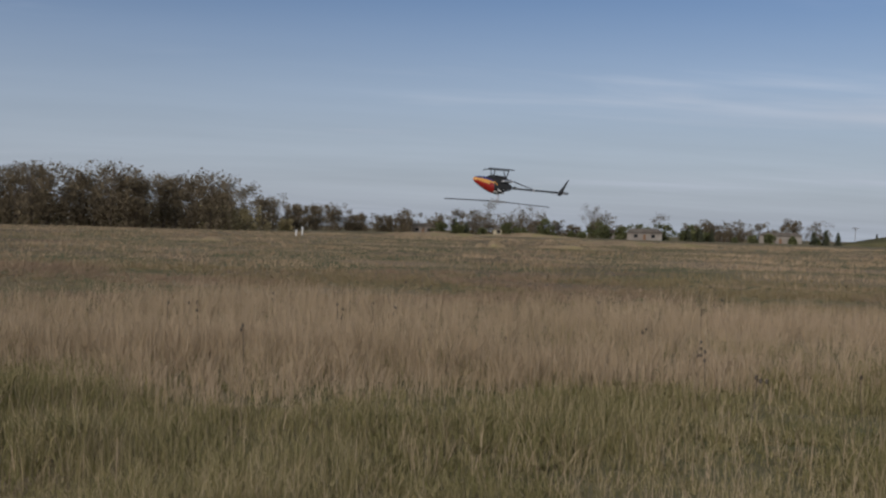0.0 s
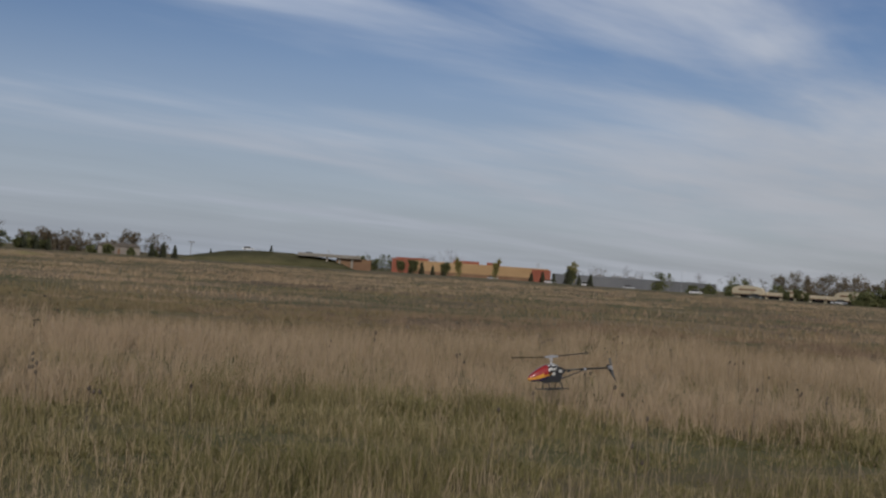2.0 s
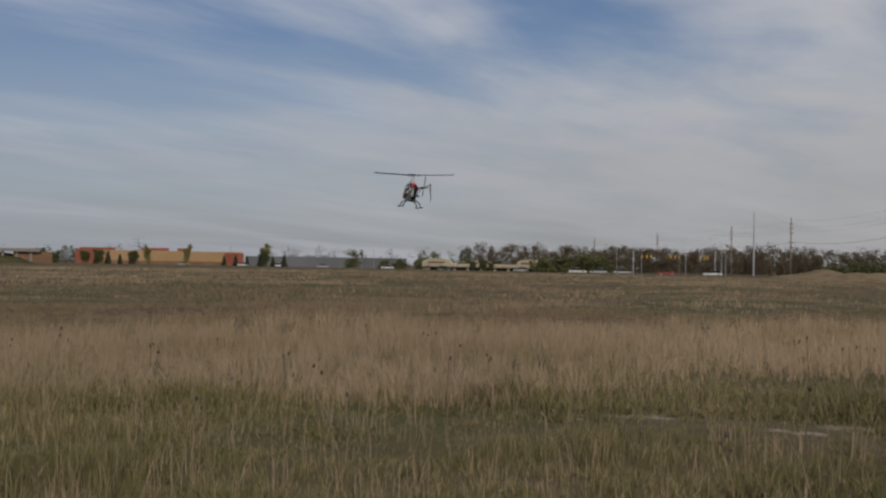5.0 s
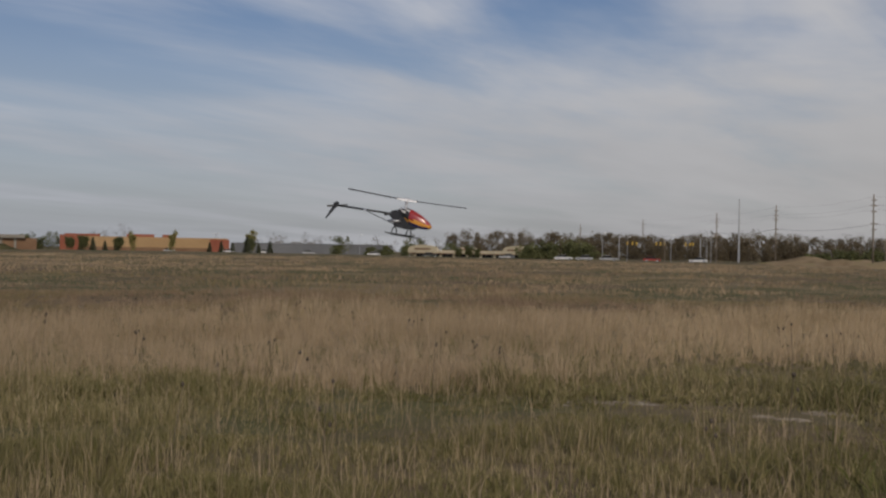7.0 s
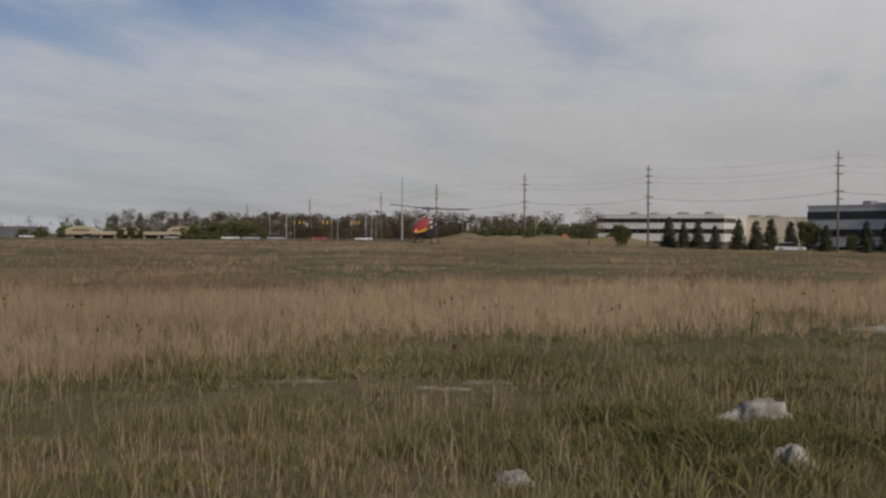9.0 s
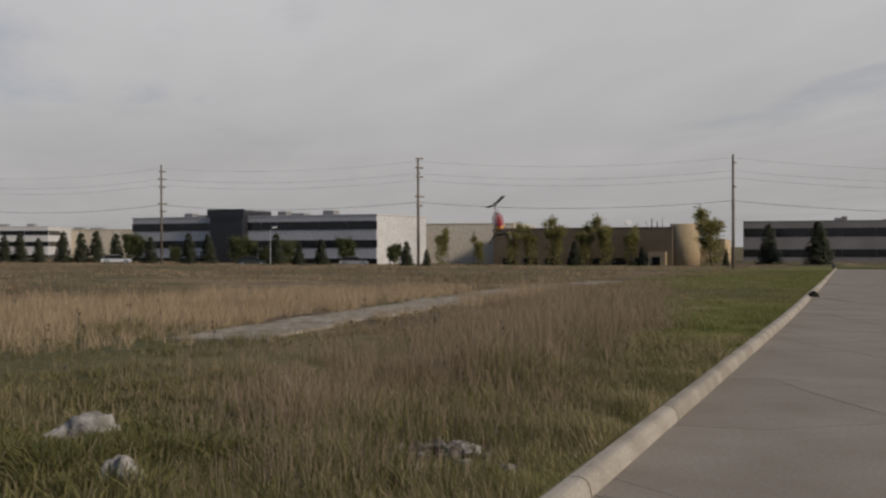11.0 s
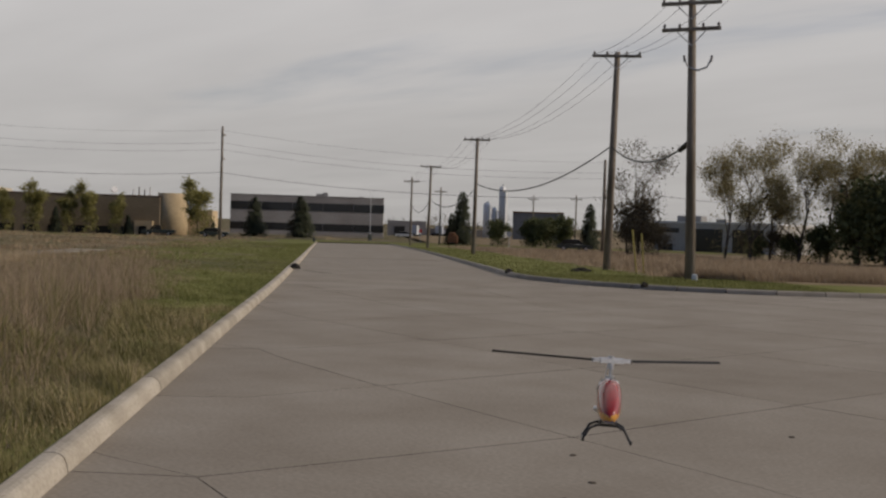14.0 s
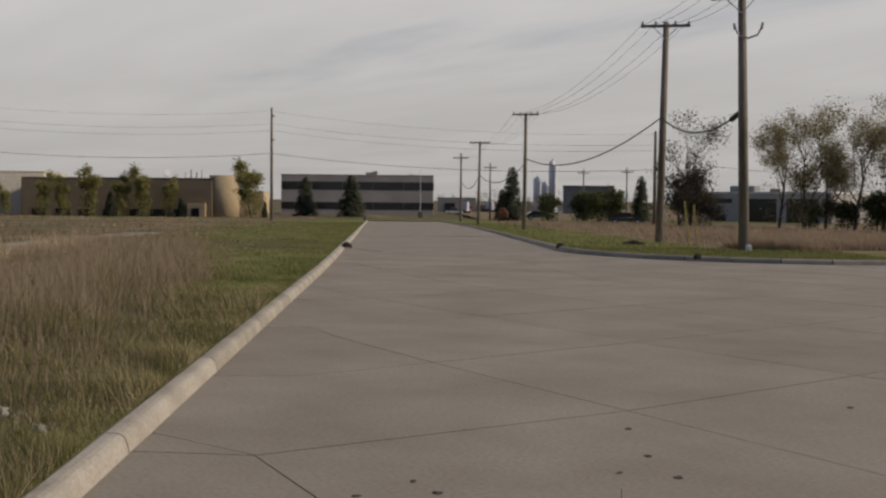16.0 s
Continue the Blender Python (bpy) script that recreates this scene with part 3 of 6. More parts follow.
BITS = ((64.0, 12.8, 0.55, 0.12), (65.9, 12.9, 0.62, 0.10), (62.4, 12.5, 0.22, 0.06), (75.0, 12.8, 0.55, 0.10), (72.0, 12.3, 0.3, 0.05), (73.4, 12.2, 0.35, 0.05))
STRIP_U, STRIP_W = (-12, 4, 10, 16, 24, 34, 50, 80, 158), (0.4, 0.45, 0.6, 1.0, 1.9, 4.0, 6.8, 9.5, 12)


def build_grass():
    def field(n, r0, r1, az0, az1, power, each=12, reach=0.07):
        x, y = scatter(n, r0, r1, az0, az1, power)
        x, y, way, tuft = tufts(x, y, each, reach)
        u, v = x * RU[0] + y * RU[1], x * RV[0] + y * RV[1]
        d = np.hypot(x, y)
        edge = np.interp(u, STRIP_U, STRIP_W)
        bits = (value_noise(x, y, 0.5, 21) > 0.10) & (u < 18)
        ok = (v > kerb_line(u) + 0.07 + edge * GRNG.uniform(0.55, 1.1, len(x))) & ((path_gap(u, v) > 0.62 + value_noise(x, y, 0.6, 22) * 0.7) | bits)
        aa = np.degrees(np.arctan2(x, y))
        bare = (np.abs(d - 12.3) < 0.75) & (aa > 60) & (aa < 82) & (value_noise(x, y, 0.45, 5) > 0.56)
        ok &= ~(bare & (GRNG.random(len(x)) < 0.55))
        ok &= ~((np.hypot((x - 8.65) / 0.75, (y + 2.45) / 0.5) < 1) & (GRNG.random(len(x)) < 0.6))
        for ba, bd, bw, bh in BITS:
            ok &= ~((np.abs(aa - ba) * bd * 0.01745 < bw * 0.55) & (d > bd - 0.5 - bw * 0.7) & (d < bd + bh) & (GRNG.random(len(x)) < 0.55))
        return x[ok], y[ok], u[ok], v[ok], d[ok], way[ok], GRNG.random(len(x) // each + 1)[tuft[ok]]

    def put(name, label, sel, x, y, h, w, mat, lean, way, segs=2):
        tagged(blades(name, x[sel], y[sel], h[sel], w[sel], mat, lean, segs=segs, way=way[sel]), label, "grass", kind="stuff")

    for r0, r1, count, segs in ((5.5, 15, 275000, 2), (15, 42, 345000, 1)):
        x, y, u, v, d, way, tone = field(count, r0, r1, -26, 127, 1.0 if segs == 2 else 1.2)
        n = len(x)
        az = np.degrees(np.arctan2(x, y))
        patch = value_noise(x, y, 2.3, 1) * 0.5 + value_noise(x, y, 0.7, 2) * 0.5
        soft = (tone - 0.5) * 6 + (value_noise(x, y, 4, 3) - 0.5) * 7
        inner = np.interp(az, (-30, 15, 45, 72, 90, 98, 110), (12.6, 13.2, 16.2, 18.0, 22.5, 25.5, 29)) + soft * 0.9
        outer = np.interp(az, (-30, 15, 45, 72, 90, 98, 110), (25, 25, 27, 31, 36, 42, 48)) + soft * 0.9
        lane = np.exp(-(path_gap(u, v) / 2.0) ** 2)
        tall = (d > inner) & (d < outer)
        weeds = (v < 10.2) & (az > 99 + (tone - 0.5) * 16)
        tall &= ~weeds
        wild = GRNG.random(n)
        near = (~tall) & (d <= inner) & (~weeds)
        grown = (0.55 + 0.9 * tone * patch + 0.35 * patch) * (1 - 0.2 * lane)
        hn = (0.05 + 0.34 * patch * value_noise(x, y, 1.2, 41) ** 0.7 * 1.25) * grown * GRNG.uniform(0.6, 1.25, n)
        rank = np.exp(-(np.hypot(x - 9.2, y + 0.1) / 2.0) ** 2)
        fresh = wild < 0.42 + 0.5 * (value_noise(x, y, 1.6, 7) - 0.35) + 0.5 * rank + 0.45 * lane
        put("meadow_grass", "green and straw-coloured meadow grass, knee high", near & ~fresh, x, y, hn, 0.0028 + 0.00024 * d, M_MIX, 0.55, way, segs)
        put("low_green_grass", "short fresh green grass low in the meadow", near & fresh, x, y, hn * 0.75, (0.004 + 0.00026 * d) * np.where(value_noise(x, y, 1.4, 61) > 0.58, 2.4, 1.0), M_GREEN, 0.6, way, segs)
        ht = (0.26 + 0.36 * patch) * (0.7 + 0.5 * tone) * GRNG.uniform(0.6, 1.15, n)
        gold = tone * 0.5 + GRNG.random(n) * 0.5 < smooth01((az - 52) / 26)
        put("tall_dry_grass", "tall dry tan grass standing in a wide band", tall & (wild < 0.88) & ~gold, x, y, ht, 0.0036 + 0.00030 * d, M_TAN, 0.42, way, segs)
        put("golden_grass", "tall pale golden grass standing in a wide band", tall & (wild < 0.88) & gold, x, y, ht, 0.0036 + 0.00030 * d, M_GOLD, 0.42, way, segs)
        put("grass_understorey", "greenish grass under the tall dry stems", tall & (wild >= 0.88), x, y, ht * 0.55, 0.006 + 0.0004 * d, M_MIX, 0.4, way, segs)
        low = (~tall) & (d > inner) & (~weeds)
        he = (0.06 + 0.24 * value_noise(x, y, 3.0, 8) ** 2) * (0.6 + 0.8 * tone) * GRNG.uniform(0.6, 1.3, n)
        if low.any():
            put("low_weeds", "low brown and olive weeds beyond the tall grass", low, x, y, he, 0.007 + 0.00045 * d, M_FARLOW, 0.6, way, segs)
        rise = np.clip((v - 2.1 - np.interp(u, STRIP_U, STRIP_W) * 0.7) / 1.5, 0.3, 1)
        hw = (0.20 + 0.85 * value_noise(x, y, 1.3, 9) * patch * 1.6) * (0.5 + 0.85 * tone) * rise * np.interp(v, (2, 4, 5.2, 6.5, 8), (0.9, 1.2, 1.2, 0.75, 0.5)) * GRNG.uniform(0.6, 1.2, n)
        lush = wild > np.clip((v - 2.7) / 1.9 - 0.05 + 0.9 * (value_noise(x, y, 1.1, 33) - 0.5) + (tone - 0.5) * 0.5, 0.24, 0.86)
        put("roadside_weeds", "dry brown feathery weeds by the kerb", weeds & ~lush, x, y, hw, 0.0032 + 0.00026 * d, M_FEATHER, 0.5, way, segs)
        put("roadside_grass", "tangled green grass by the kerb", weeds & lush, x, y, hw * 0.9, 0.006 + 0.0003 * d, M_LUSH, 0.6, way, segs)
    x, y, u, v, d, way, tone = field(8000, 6, 17, -26, 127, 1.0, 4, 0.1)
    put("straw_stems", "pale straw stems with thin seed heads", np.ones(len(x), bool), x, y, GRNG.uniform(0.22, 0.44, len(x)), np.full(len(x), 0.005), M_TAN, 0.4, way)
    # leafy dark green weeds round the boulders and along the rubble
    px, py = [], []
    for cx, cy, s, k in ((9.3, 0.1, 0.8, 4200), (8.3, -0.6, 0.6, 2000), (7.4, 1.2, 0.7, 1800), (8.6, 1.2, 0.5, 1200), (10.2, 0.1, 0.8, 1500), (7.6, 0.4, 0.5, 800), (9.2, -2.0, 0.6, 900), (11.5, 2.5, 0.6, 700)):
        px.append(GRNG.normal(cx, s, k))
        py.append(GRNG.normal(cy, s, k))
    x, y = np.concatenate(px), np.concatenate(py)
    x, y, way, tuft = tufts(x, y, 10, 0.09)
    ok = x * RV[0] + y * RV[1] > 2.6
    x, y, way, tuft = x[ok], y[ok], way[ok], tuft[ok]
    h = (0.10 + 0.22 * value_noise(x, y, 0.5, 51)) * GRNG.uniform(0.5, 1.2, len(x))
    tagged(blades("leafy_weeds", x, y, h, GRNG.uniform(0.012, 0.026, len(x)), M_LUSH, 0.9, way=way), "leafy dark green weeds round the boulders", "weeds", kind="stuff")
    # dark dead weed stalks with round heads among the dry grass
    n = 80
    x, y = scatter(n, 9, 26, -20, 112, 1.0)
    keep = x * RV[0] + y * RV[1] > 4.5
    stalks = Shape()
    for px, py in zip(x[keep], y[keep]):
        h, lean = GRNG.uniform(0.4, 0.75), GRNG.normal(0, 0.06, 2)
        z = float(terrain(px, py)) + 0.1
        stalks.tube([(px, py, z), (px + lean[0], py + lean[1], z + h)], [0.004, 0.003], 4, caps=False)
        for k in range(int(GRNG.integers(1, 4))):
            q = GRNG.normal(0, 0.04, 3)
            c = Vector((px + lean[0] + q[0], py + lean[1] + q[1], z + h - abs(q[2]) * 2))
            stalks.tube([c - Vector((0, 0, 0.02)), c, c + Vector((0, 0, 0.025))], [0.006, 0.017, 0.005], 6)
    tagged(part("weed_stalks", stalks, M_BARK), "dark dead weed stalks with round seed heads", "weeds", kind="stuff")
    # the far field, coarser with distance
    x, y, u, v, d, way, tone = field(225000, 38, 240, -26, 127, 1.5, 6, 0.5)
    hf = (0.06 + 0.30 * value_noise(x, y, 6, 12) ** 2) * (0.5 + tone) * GRNG.uniform(0.6, 1.3, len(x))
    sel = value_noise(x, y, 22, 13) * 0.6 + value_noise(x, y * 2.5, 7, 14) * 0.4 + (tone - 0.5) * 0.3 + np.clip((d - 110) / 400, 0, 0.14)
    put("far_brown_weeds", "low brown weeds over the far field", sel < 0.48, x, y, hf * 0.9, 0.012 + 0.0006 * d, M_FARLOW, 0.6, way, 1)
    put("far_dry_grass", "short dry tan grass over the far field", sel >= 0.48, x, y, hf * 0.95, 0.012 + 0.0006 * d, M_FARTAN, 0.5, way, 1)
    # verges
    nn = 110000
    uu = -4 + 130 * GRNG.random(nn) ** 1.7
    vv = kerb_line(uu) + 0.12 + GRNG.random(nn) ** 1.3 * np.interp(uu, STRIP_U, STRIP_W) * 1.25
    x, y = xy(uu, vv)
    h = (0.03 + 0.20 * value_noise(x, y, 0.7, 31) ** 1.5 * np.clip(1.6 - uu / 30, 0.25, 1)) * GRNG.uniform(0.5, 1.2, nn)
    near = uu < 14 + 14 * value_noise(x, y, 2.0, 71)
    dry = near & (value_noise(x, y, 0.8, 72) * 0.6 + GRNG.random(nn) * 0.4 > 0.5)
    for sel, nm, lb, mat, rise in ((near & ~dry, "kerb_grass", "green tufts of grass beside the kerb", M_GREEN, 1.25), (dry, "kerb_straw", "straw-coloured grass tufts beside the kerb", M_MIX, 1.6), (~near, "verge_grass", "mown green verge grass beside the kerb", M_TURF, 1.0)):
        tagged(blades(nm, x[sel], y[sel], h[sel] * rise, (0.005 + 0.0005 * np.abs(uu))[sel], mat, 0.7, 0.12, 1), lb, "grass", kind="stuff")
    k = GRNG.integers(5, len(CORNER) - 2, 90000)
    c = np.array(CORNER)
    t = GRNG.random(len(k))
    e = c[k] * (1 - t)[:, None] + c[k + 1] * t[:, None]
    r = 0.3 + 26 * GRNG.random(len(k)) ** 1.5
    x, y = xy(e[:, 0] + e[:, 2] * r, e[:, 1] + e[:, 3] * r)
    d = np.hypot(x, y)
    lawn = r < 4.8 + value_noise(x, y, 3, 17) * 1.8
    for sel, nm, lb, h, mat in ((lawn, "verge_grass", "mown green verge grass beside the kerb", 0.09, M_TURF), (~lawn, "dead_grass", "pale dead grass behind the verge", 0.45, M_FEATHER)):
        ob = blades(nm, x[sel], y[sel], h * GRNG.uniform(0.3, 1.2, sel.sum()), 0.012 + 0.0005 * d[sel], mat, 0.5, 0.09, 1)
        tagged(ob, lb, "grass", kind="stuff")


build_grass()


# ---- broken path, stones and rubble ----
def rock_mesh(name, size, seed, mat, detail=4):
    """A craggy lump: broad facets, a ridged surface and fine chips."""
    bm = bmesh.new()
    bmesh.ops.create_icosphere(bm, subdivisions=detail, radius=1)
    off = Vector((seed * 3.1, seed * 1.7, 0))
    for vtx in bm.verts:
        p = vtx.co.copy()
        k = 1 + 0.42 * noise.noise(p * 1.3 + off) + 0.22 * abs(noise.noise(p * 2.9 + off)) + 0.13 * noise.noise(p * 6 + off) + 0.06 * noise.noise(p * 14 + off)
        vtx.co = Vector((p.x * size[0] * k, p.y * size[1] * k, max(-0.3, p.z) * size[2] * k))
    me = bpy.data.meshes.new(name)
    bm.to_mesh(me)
    bm.free()
    me.materials.append(mat)
    return me


def rock(name, at, size, seed, label, mat=None, group="", turn=None):
    ob = new(name, rock_mesh(name, size, seed, mat or M_ROCK, 4 if size[0] > 0.1 else 3))
    ob.matrix_basis = pose(at[0], at[1], float(terrain(at[0], at[1])) + 0.12, 0, 0, seed * 47 if turn is None else turn)
    return tagged(ob, label, "rock", group)


rock("boulder", (10.28, 0.34), (0.22, 0.33, 0.21), 1, "pale craggy limestone boulder lying in green grass", group="stones in the field", turn=4)
rock("boulder", (8.16, 0.02), (0.14, 0.16, 0.21), 2, "small pale boulder half sunk in grass", group="stones in the field", turn=10)
rock("boulder", (7.45, 1.8), (0.13, 0.13, 0.09), 3, "flat pale stone in the grass", group="stones in the field")
rock("boulder", (11.1, -0.68), (0.09, 0.10, 0.08), 4, "pale stone showing through the grass", group="stones in the field")
PILE = [rock_mesh("rubble_stone", (0.055 + 0.02 * (k % 3), 0.06, 0.04 + 0.015 * (k % 2)), 5 + k, M_RUBBLE, 2) for k in range(6)]
prng = random.Random(77)
for k in range(170):
    # a tipped heap of broken stone between the kerb and the weeds
    w = prng.gauss(0, 1), prng.gauss(0, 1)
    px, py = 8.72 + 0.24 * w[0] + 0.10 * w[1], -2.48 + 0.19 * w[1]
    if k > 150:
        px, py = prng.uniform(7.6, 11.5), prng.uniform(-3.2, -1.4)
    if px * RV[0] + py * RV[1] < 2.3:
        continue
    ob = new("rubble_stone", PILE[k % 6])
    q = prng.uniform(0.22, 0.75) if k % 9 else 1.0
    lift = 0.10 * max(0, 1 - (w[0] ** 2 + w[1] ** 2) / 2) if k <= 150 else 0
    ob.matrix_basis = pose(px, py, float(terrain(px, py)) + 0.125 + lift, prng.uniform(-25, 25), prng.uniform(-25, 25), prng.uniform(0, 360)) @ Matrix.Scale(q, 4)
    tagged(ob, "pale lump of broken stone in a heap by the kerb", "rock", "rubble by the kerb")


def build_path():
    path = thing("path", Matrix(), "old broken pale concrete path overgrown with grass", "path", kind="structure")
    rng = random.Random(8)
    line = [Vector((*xy(u, v), 0)) for u, v in PATH_LINE]
    for a, b in zip(line, line[1:]):
        n = max(1, int((b - a).length / (1.3 if a.length < 24 else 2.4)))
        side = (b - a).normalized().cross(Vector((0, 0, 1)))
        for k in range(n):
            p, q = a.lerp(b, k / n), a.lerp(b, (k + 1.0) / n)
            half = 0.85
            if p.length < 23.5:
                continue
            out = []
            for s in range(10):
                e = s / 5 if s < 5 else (9 - s) / 5
                w = half * (1 if s < 5 else -1) * rng.uniform(0.75, 1.15)
                c = p.lerp(q, min(1, e * 1.2)) + side * w
                out.append((c.x, c.y, float(terrain(c.x, c.y)) + 0.16))
            low = [(x, y, z - 0.1) for x, y, z in out]
            s = Shape().add(out + low, [tuple(range(10))] + [(i, 10 + i, 10 + (i + 1) % 10, (i + 1) % 10) for i in range(10)])
            part("path_slab", s, M_GRAVEL if rng.random() < 0.35 else M_PATH, path)
    # what is left of it close by: broken bits among the grass
    for az, d, w, dp in BITS:
        c = bearing(az, d)
        out = []
        for k in range(11):
            a = 2 * math.pi * (k + rng.uniform(-0.3, 0.3)) / 11
            q = facing(c) @ Vector((math.cos(a) * w / 2 * rng.uniform(0.6, 1.3), math.sin(a) * dp * rng.uniform(0.5, 1.3), 0.142 + 0.012 * math.sin(a)))
            out.append(tuple(q))
        low = [(x, y, z - 0.1) for x, y, z in out]
        part("path_slab", Shape().add(out + low, [tuple(range(11))] + [(i, 11 + i, 11 + (i + 1) % 11, (i + 1) % 11) for i in range(11)]), M_GRAVEL, path)


build_path()


# ---- trees ----
TRNG = np.random.default_rng(23)


def limbs(h, spread, seed, levels=3, count=7):
    """A trunk with tapering limbs, and the places where twigs start."""
    rng = random.Random(seed)
    s, tips = Shape(), []

    def grow(p, d, length, r, level):
        pts, rad = [p], [r]
        for k in range(1, 4):
            d = (d + Vector((rng.gauss(0, 0.10), rng.gauss(0, 0.10), 0.06))).normalized()
            pts.append(pts[-1] + d * length / 3)
            rad.append(r * (1 - 0.25 * k))
        s.tube(pts, rad, 5 if level else 8, caps=False)
        if level == levels:
            tips.extend(pts[1:])
            return
        for k in range(count if level == 0 else 4):
            t = rng.uniform(0.2, 1.0) if level == 0 else rng.uniform(0.4, 1.0)
            i = min(2, int(t * 3))
            q = pts[i].lerp(pts[i + 1], t * 3 - i)
            w = rng.uniform(0, 2 * math.pi)
            nd = (d * rng.uniform(0.5, 1.0) + Vector((math.cos(w), math.sin(w), 0.15)) * spread).normalized()
            grow(q, nd, length * rng.uniform(0.42, 0.62), rad[i] * 0.5, level + 1)
        tips.append(pts[-1])

    grow(Vector((0, 0, -0.2)), Vector((0, 0, 1)), h * 0.72, h * 0.018, 0)
    return s, tips


def leaf_cloud(points, n, size, jitter, rng):
    """Small leaf-like triangles round the given places."""
    c = np.array(points)[rng.integers(0, len(points), n)] + rng.normal(0, jitter, (n, 3))
    a, b = rng.normal(size=(n, 3)), rng.normal(size=(n, 3))
    a /= np.linalg.norm(a, axis=1)[:, None]
    b /= np.linalg.norm(b, axis=1)[:, None]
    k = (size * rng.uniform(0.6, 1.4, n))[:, None]
    v = np.stack([c - a * k * 0.5, c + a * k * 0.5, c + b * k * 0.8], 1).reshape(-1, 3)
    return v, np.arange(3 * n).reshape(-1, 3)


def broadleaf(h, spread, seed, mat, leaves, leaf, label, group="", name="tree", jitter=0.35, full=0.0):
    t = thing(name, Matrix(), label, "tree", group)
    s, tips = limbs(h, spread, seed)
    part("trunk", s, M_BARK, t, "grey trunk and bare limbs")
    if full:
        rng = random.Random(seed + 900)
        for _ in range(90 if full > 3.2 or h < 7 else 40):
            q, w = rng.uniform(0.08, 0.97), rng.uniform(0, 2 * math.pi)
            r = full / 2 * math.sin(math.pi * min(1, q * 0.86 + 0.14)) ** 0.7 * rng.uniform(0.3, 1.05)
            tips.append(Vector((r * math.cos(w), r * math.sin(w), h * q)))
    v, f = leaf_cloud([tuple(p) for p in tips], leaves, leaf, jitter, np.random.default_rng(seed))
    v[:, 2] = np.maximum(v[:, 2], 0.2)
    soup("crown", v, f, mat, t)
    return t


def conifer(h, w, seed, label, group="", n=2600):
    t = thing("spruce", Matrix(), label, "tree", group)
    part("trunk", Shape().tube([(0, 0, -0.1), (0, 0, h * 0.96)], [h * 0.016, 0.01], 6), M_BARK, t)
    rng = np.random.default_rng(seed)
    # boughs of uneven length, needles along each
    m = 240
    bq = rng.random(m) ** 0.75
    reach, turn = w / 2 * (0.12 + 0.95 * bq ** 0.85) * rng.uniform(0.72, 1.18, m), rng.uniform(0, 2 * np.pi, m)
    i = rng.integers(0, m, n)
    e = rng.random(n) ** 0.6
    r, a = reach[i] * e, turn[i] + rng.normal(0, 0.20, n)
    z = np.maximum(h * (1 - bq[i] * 0.92) - r * 0.22 + rng.normal(0, 0.022 * h, n), 0.15)
    c = np.stack([r * np.cos(a), r * np.sin(a), z], 1)
    out = np.stack([np.cos(a), np.sin(a), np.full(n, -0.35)], 1)
    side = np.stack([-np.sin(a), np.cos(a), np.zeros(n)], 1)
    k = (h * 0.055 * rng.uniform(0.6, 1.3, n))[:, None]
    v = np.stack([c - side * k * 0.45, c + side * k * 0.45 + [0, 0, 0.05], c + out * k * 1.3], 1).reshape(-1, 3)
    soup("crown", v, np.arange(3 * n).reshape(-1, 3), M_NEEDLE, t)
    return t


def woods(name, label, stands, mat, leaf, n_leaf, seed, limbsy=True):
    """Many far trees as one body: bearing, distance, height, width for each."""
    rng = np.random.default_rng(seed)
    leaf *= 0.6 if limbsy else 0.85
    V, F, k = [], [], 0
    stems = Shape()
    for az, d, h, w in stands:
        p = ground(az, d)
        n = int(n_leaf * 1.7)
        # a handful of rounded clumps make an uneven crown
        m = 30
        zz = rng.uniform(0.12, 0.93, m)
        wide = w * (0.34 - 0.22 * np.abs(zz - 0.45))
        cc = np.stack([rng.normal(0, 1, m) * wide, rng.normal(0, 1, m) * wide, h * zz], 1)
        rr = w * rng.uniform(0.13, 0.25, m)
        i = rng.integers(0, m, n)
        g = rng.normal(size=(n, 3))
        g /= np.linalg.norm(g, axis=1)[:, None]
        c = cc[i] + g * (rr[i] * rng.random(n) ** 0.45)[:, None]
        low = rng.random(n) < 0.2
        c[low, 2] = rng.uniform(0, h * 0.5, low.sum())
        c[:, 2] = np.clip(c[:, 2], 0.1, None)
        a, b = rng.normal(size=(n, 3)), rng.normal(size=(n, 3))
        s = (leaf * rng.uniform(0.5, 1.5, n))[:, None]
        v = np.stack([c - a * s * 0.4, c + a * s * 0.4, c + b * s * 0.6], 1).reshape(-1, 3) + np.array(p)
        V.append(v)
        F.append(np.arange(3 * n).reshape(-1, 3) + k)
        k += 3 * n
        for q in range(4 if limbsy else 1):
            top = p + Vector((rng.normal(0, w * 0.2), rng.normal(0, w * 0.2), h * rng.uniform(0.75, 1.02)))
            stems.tube([p + Vector((0, 0, -0.3)), p.lerp(top, 0.5) + Vector((0, 0, h * 0.05)), top], [h * 0.012, h * 0.008, 0.02], 4, caps=False)
    wood = thing(name, Matrix(), label, "woods", kind="stuff")
    soup("crowns", np.concatenate(V), np.concatenate(F), mat, wood)
    part("trunks", stems, M_BARK, wood)


def row(az0, az1, step, d0, d1, h0, h1, wf, seed, jitter=0.12):
    rng = random.Random(seed)
    out, az = [], az0
    while az < az1:
        t = (az - az0) / (az1 - az0)
        d, h = d0 + (d1 - d0) * t, h0 + (h1 - h0) * t
        hh = h * rng.uniform(1 - jitter * 1.6, 1 + jitter)
        out.append((az + rng.uniform(-step, step) * 0.4, d * rng.uniform(0.97, 1.06), hh, hh * wf * rng.uniform(0.8, 1.2)))
        az += step * rng.uniform(0.7, 1.3)
    return out


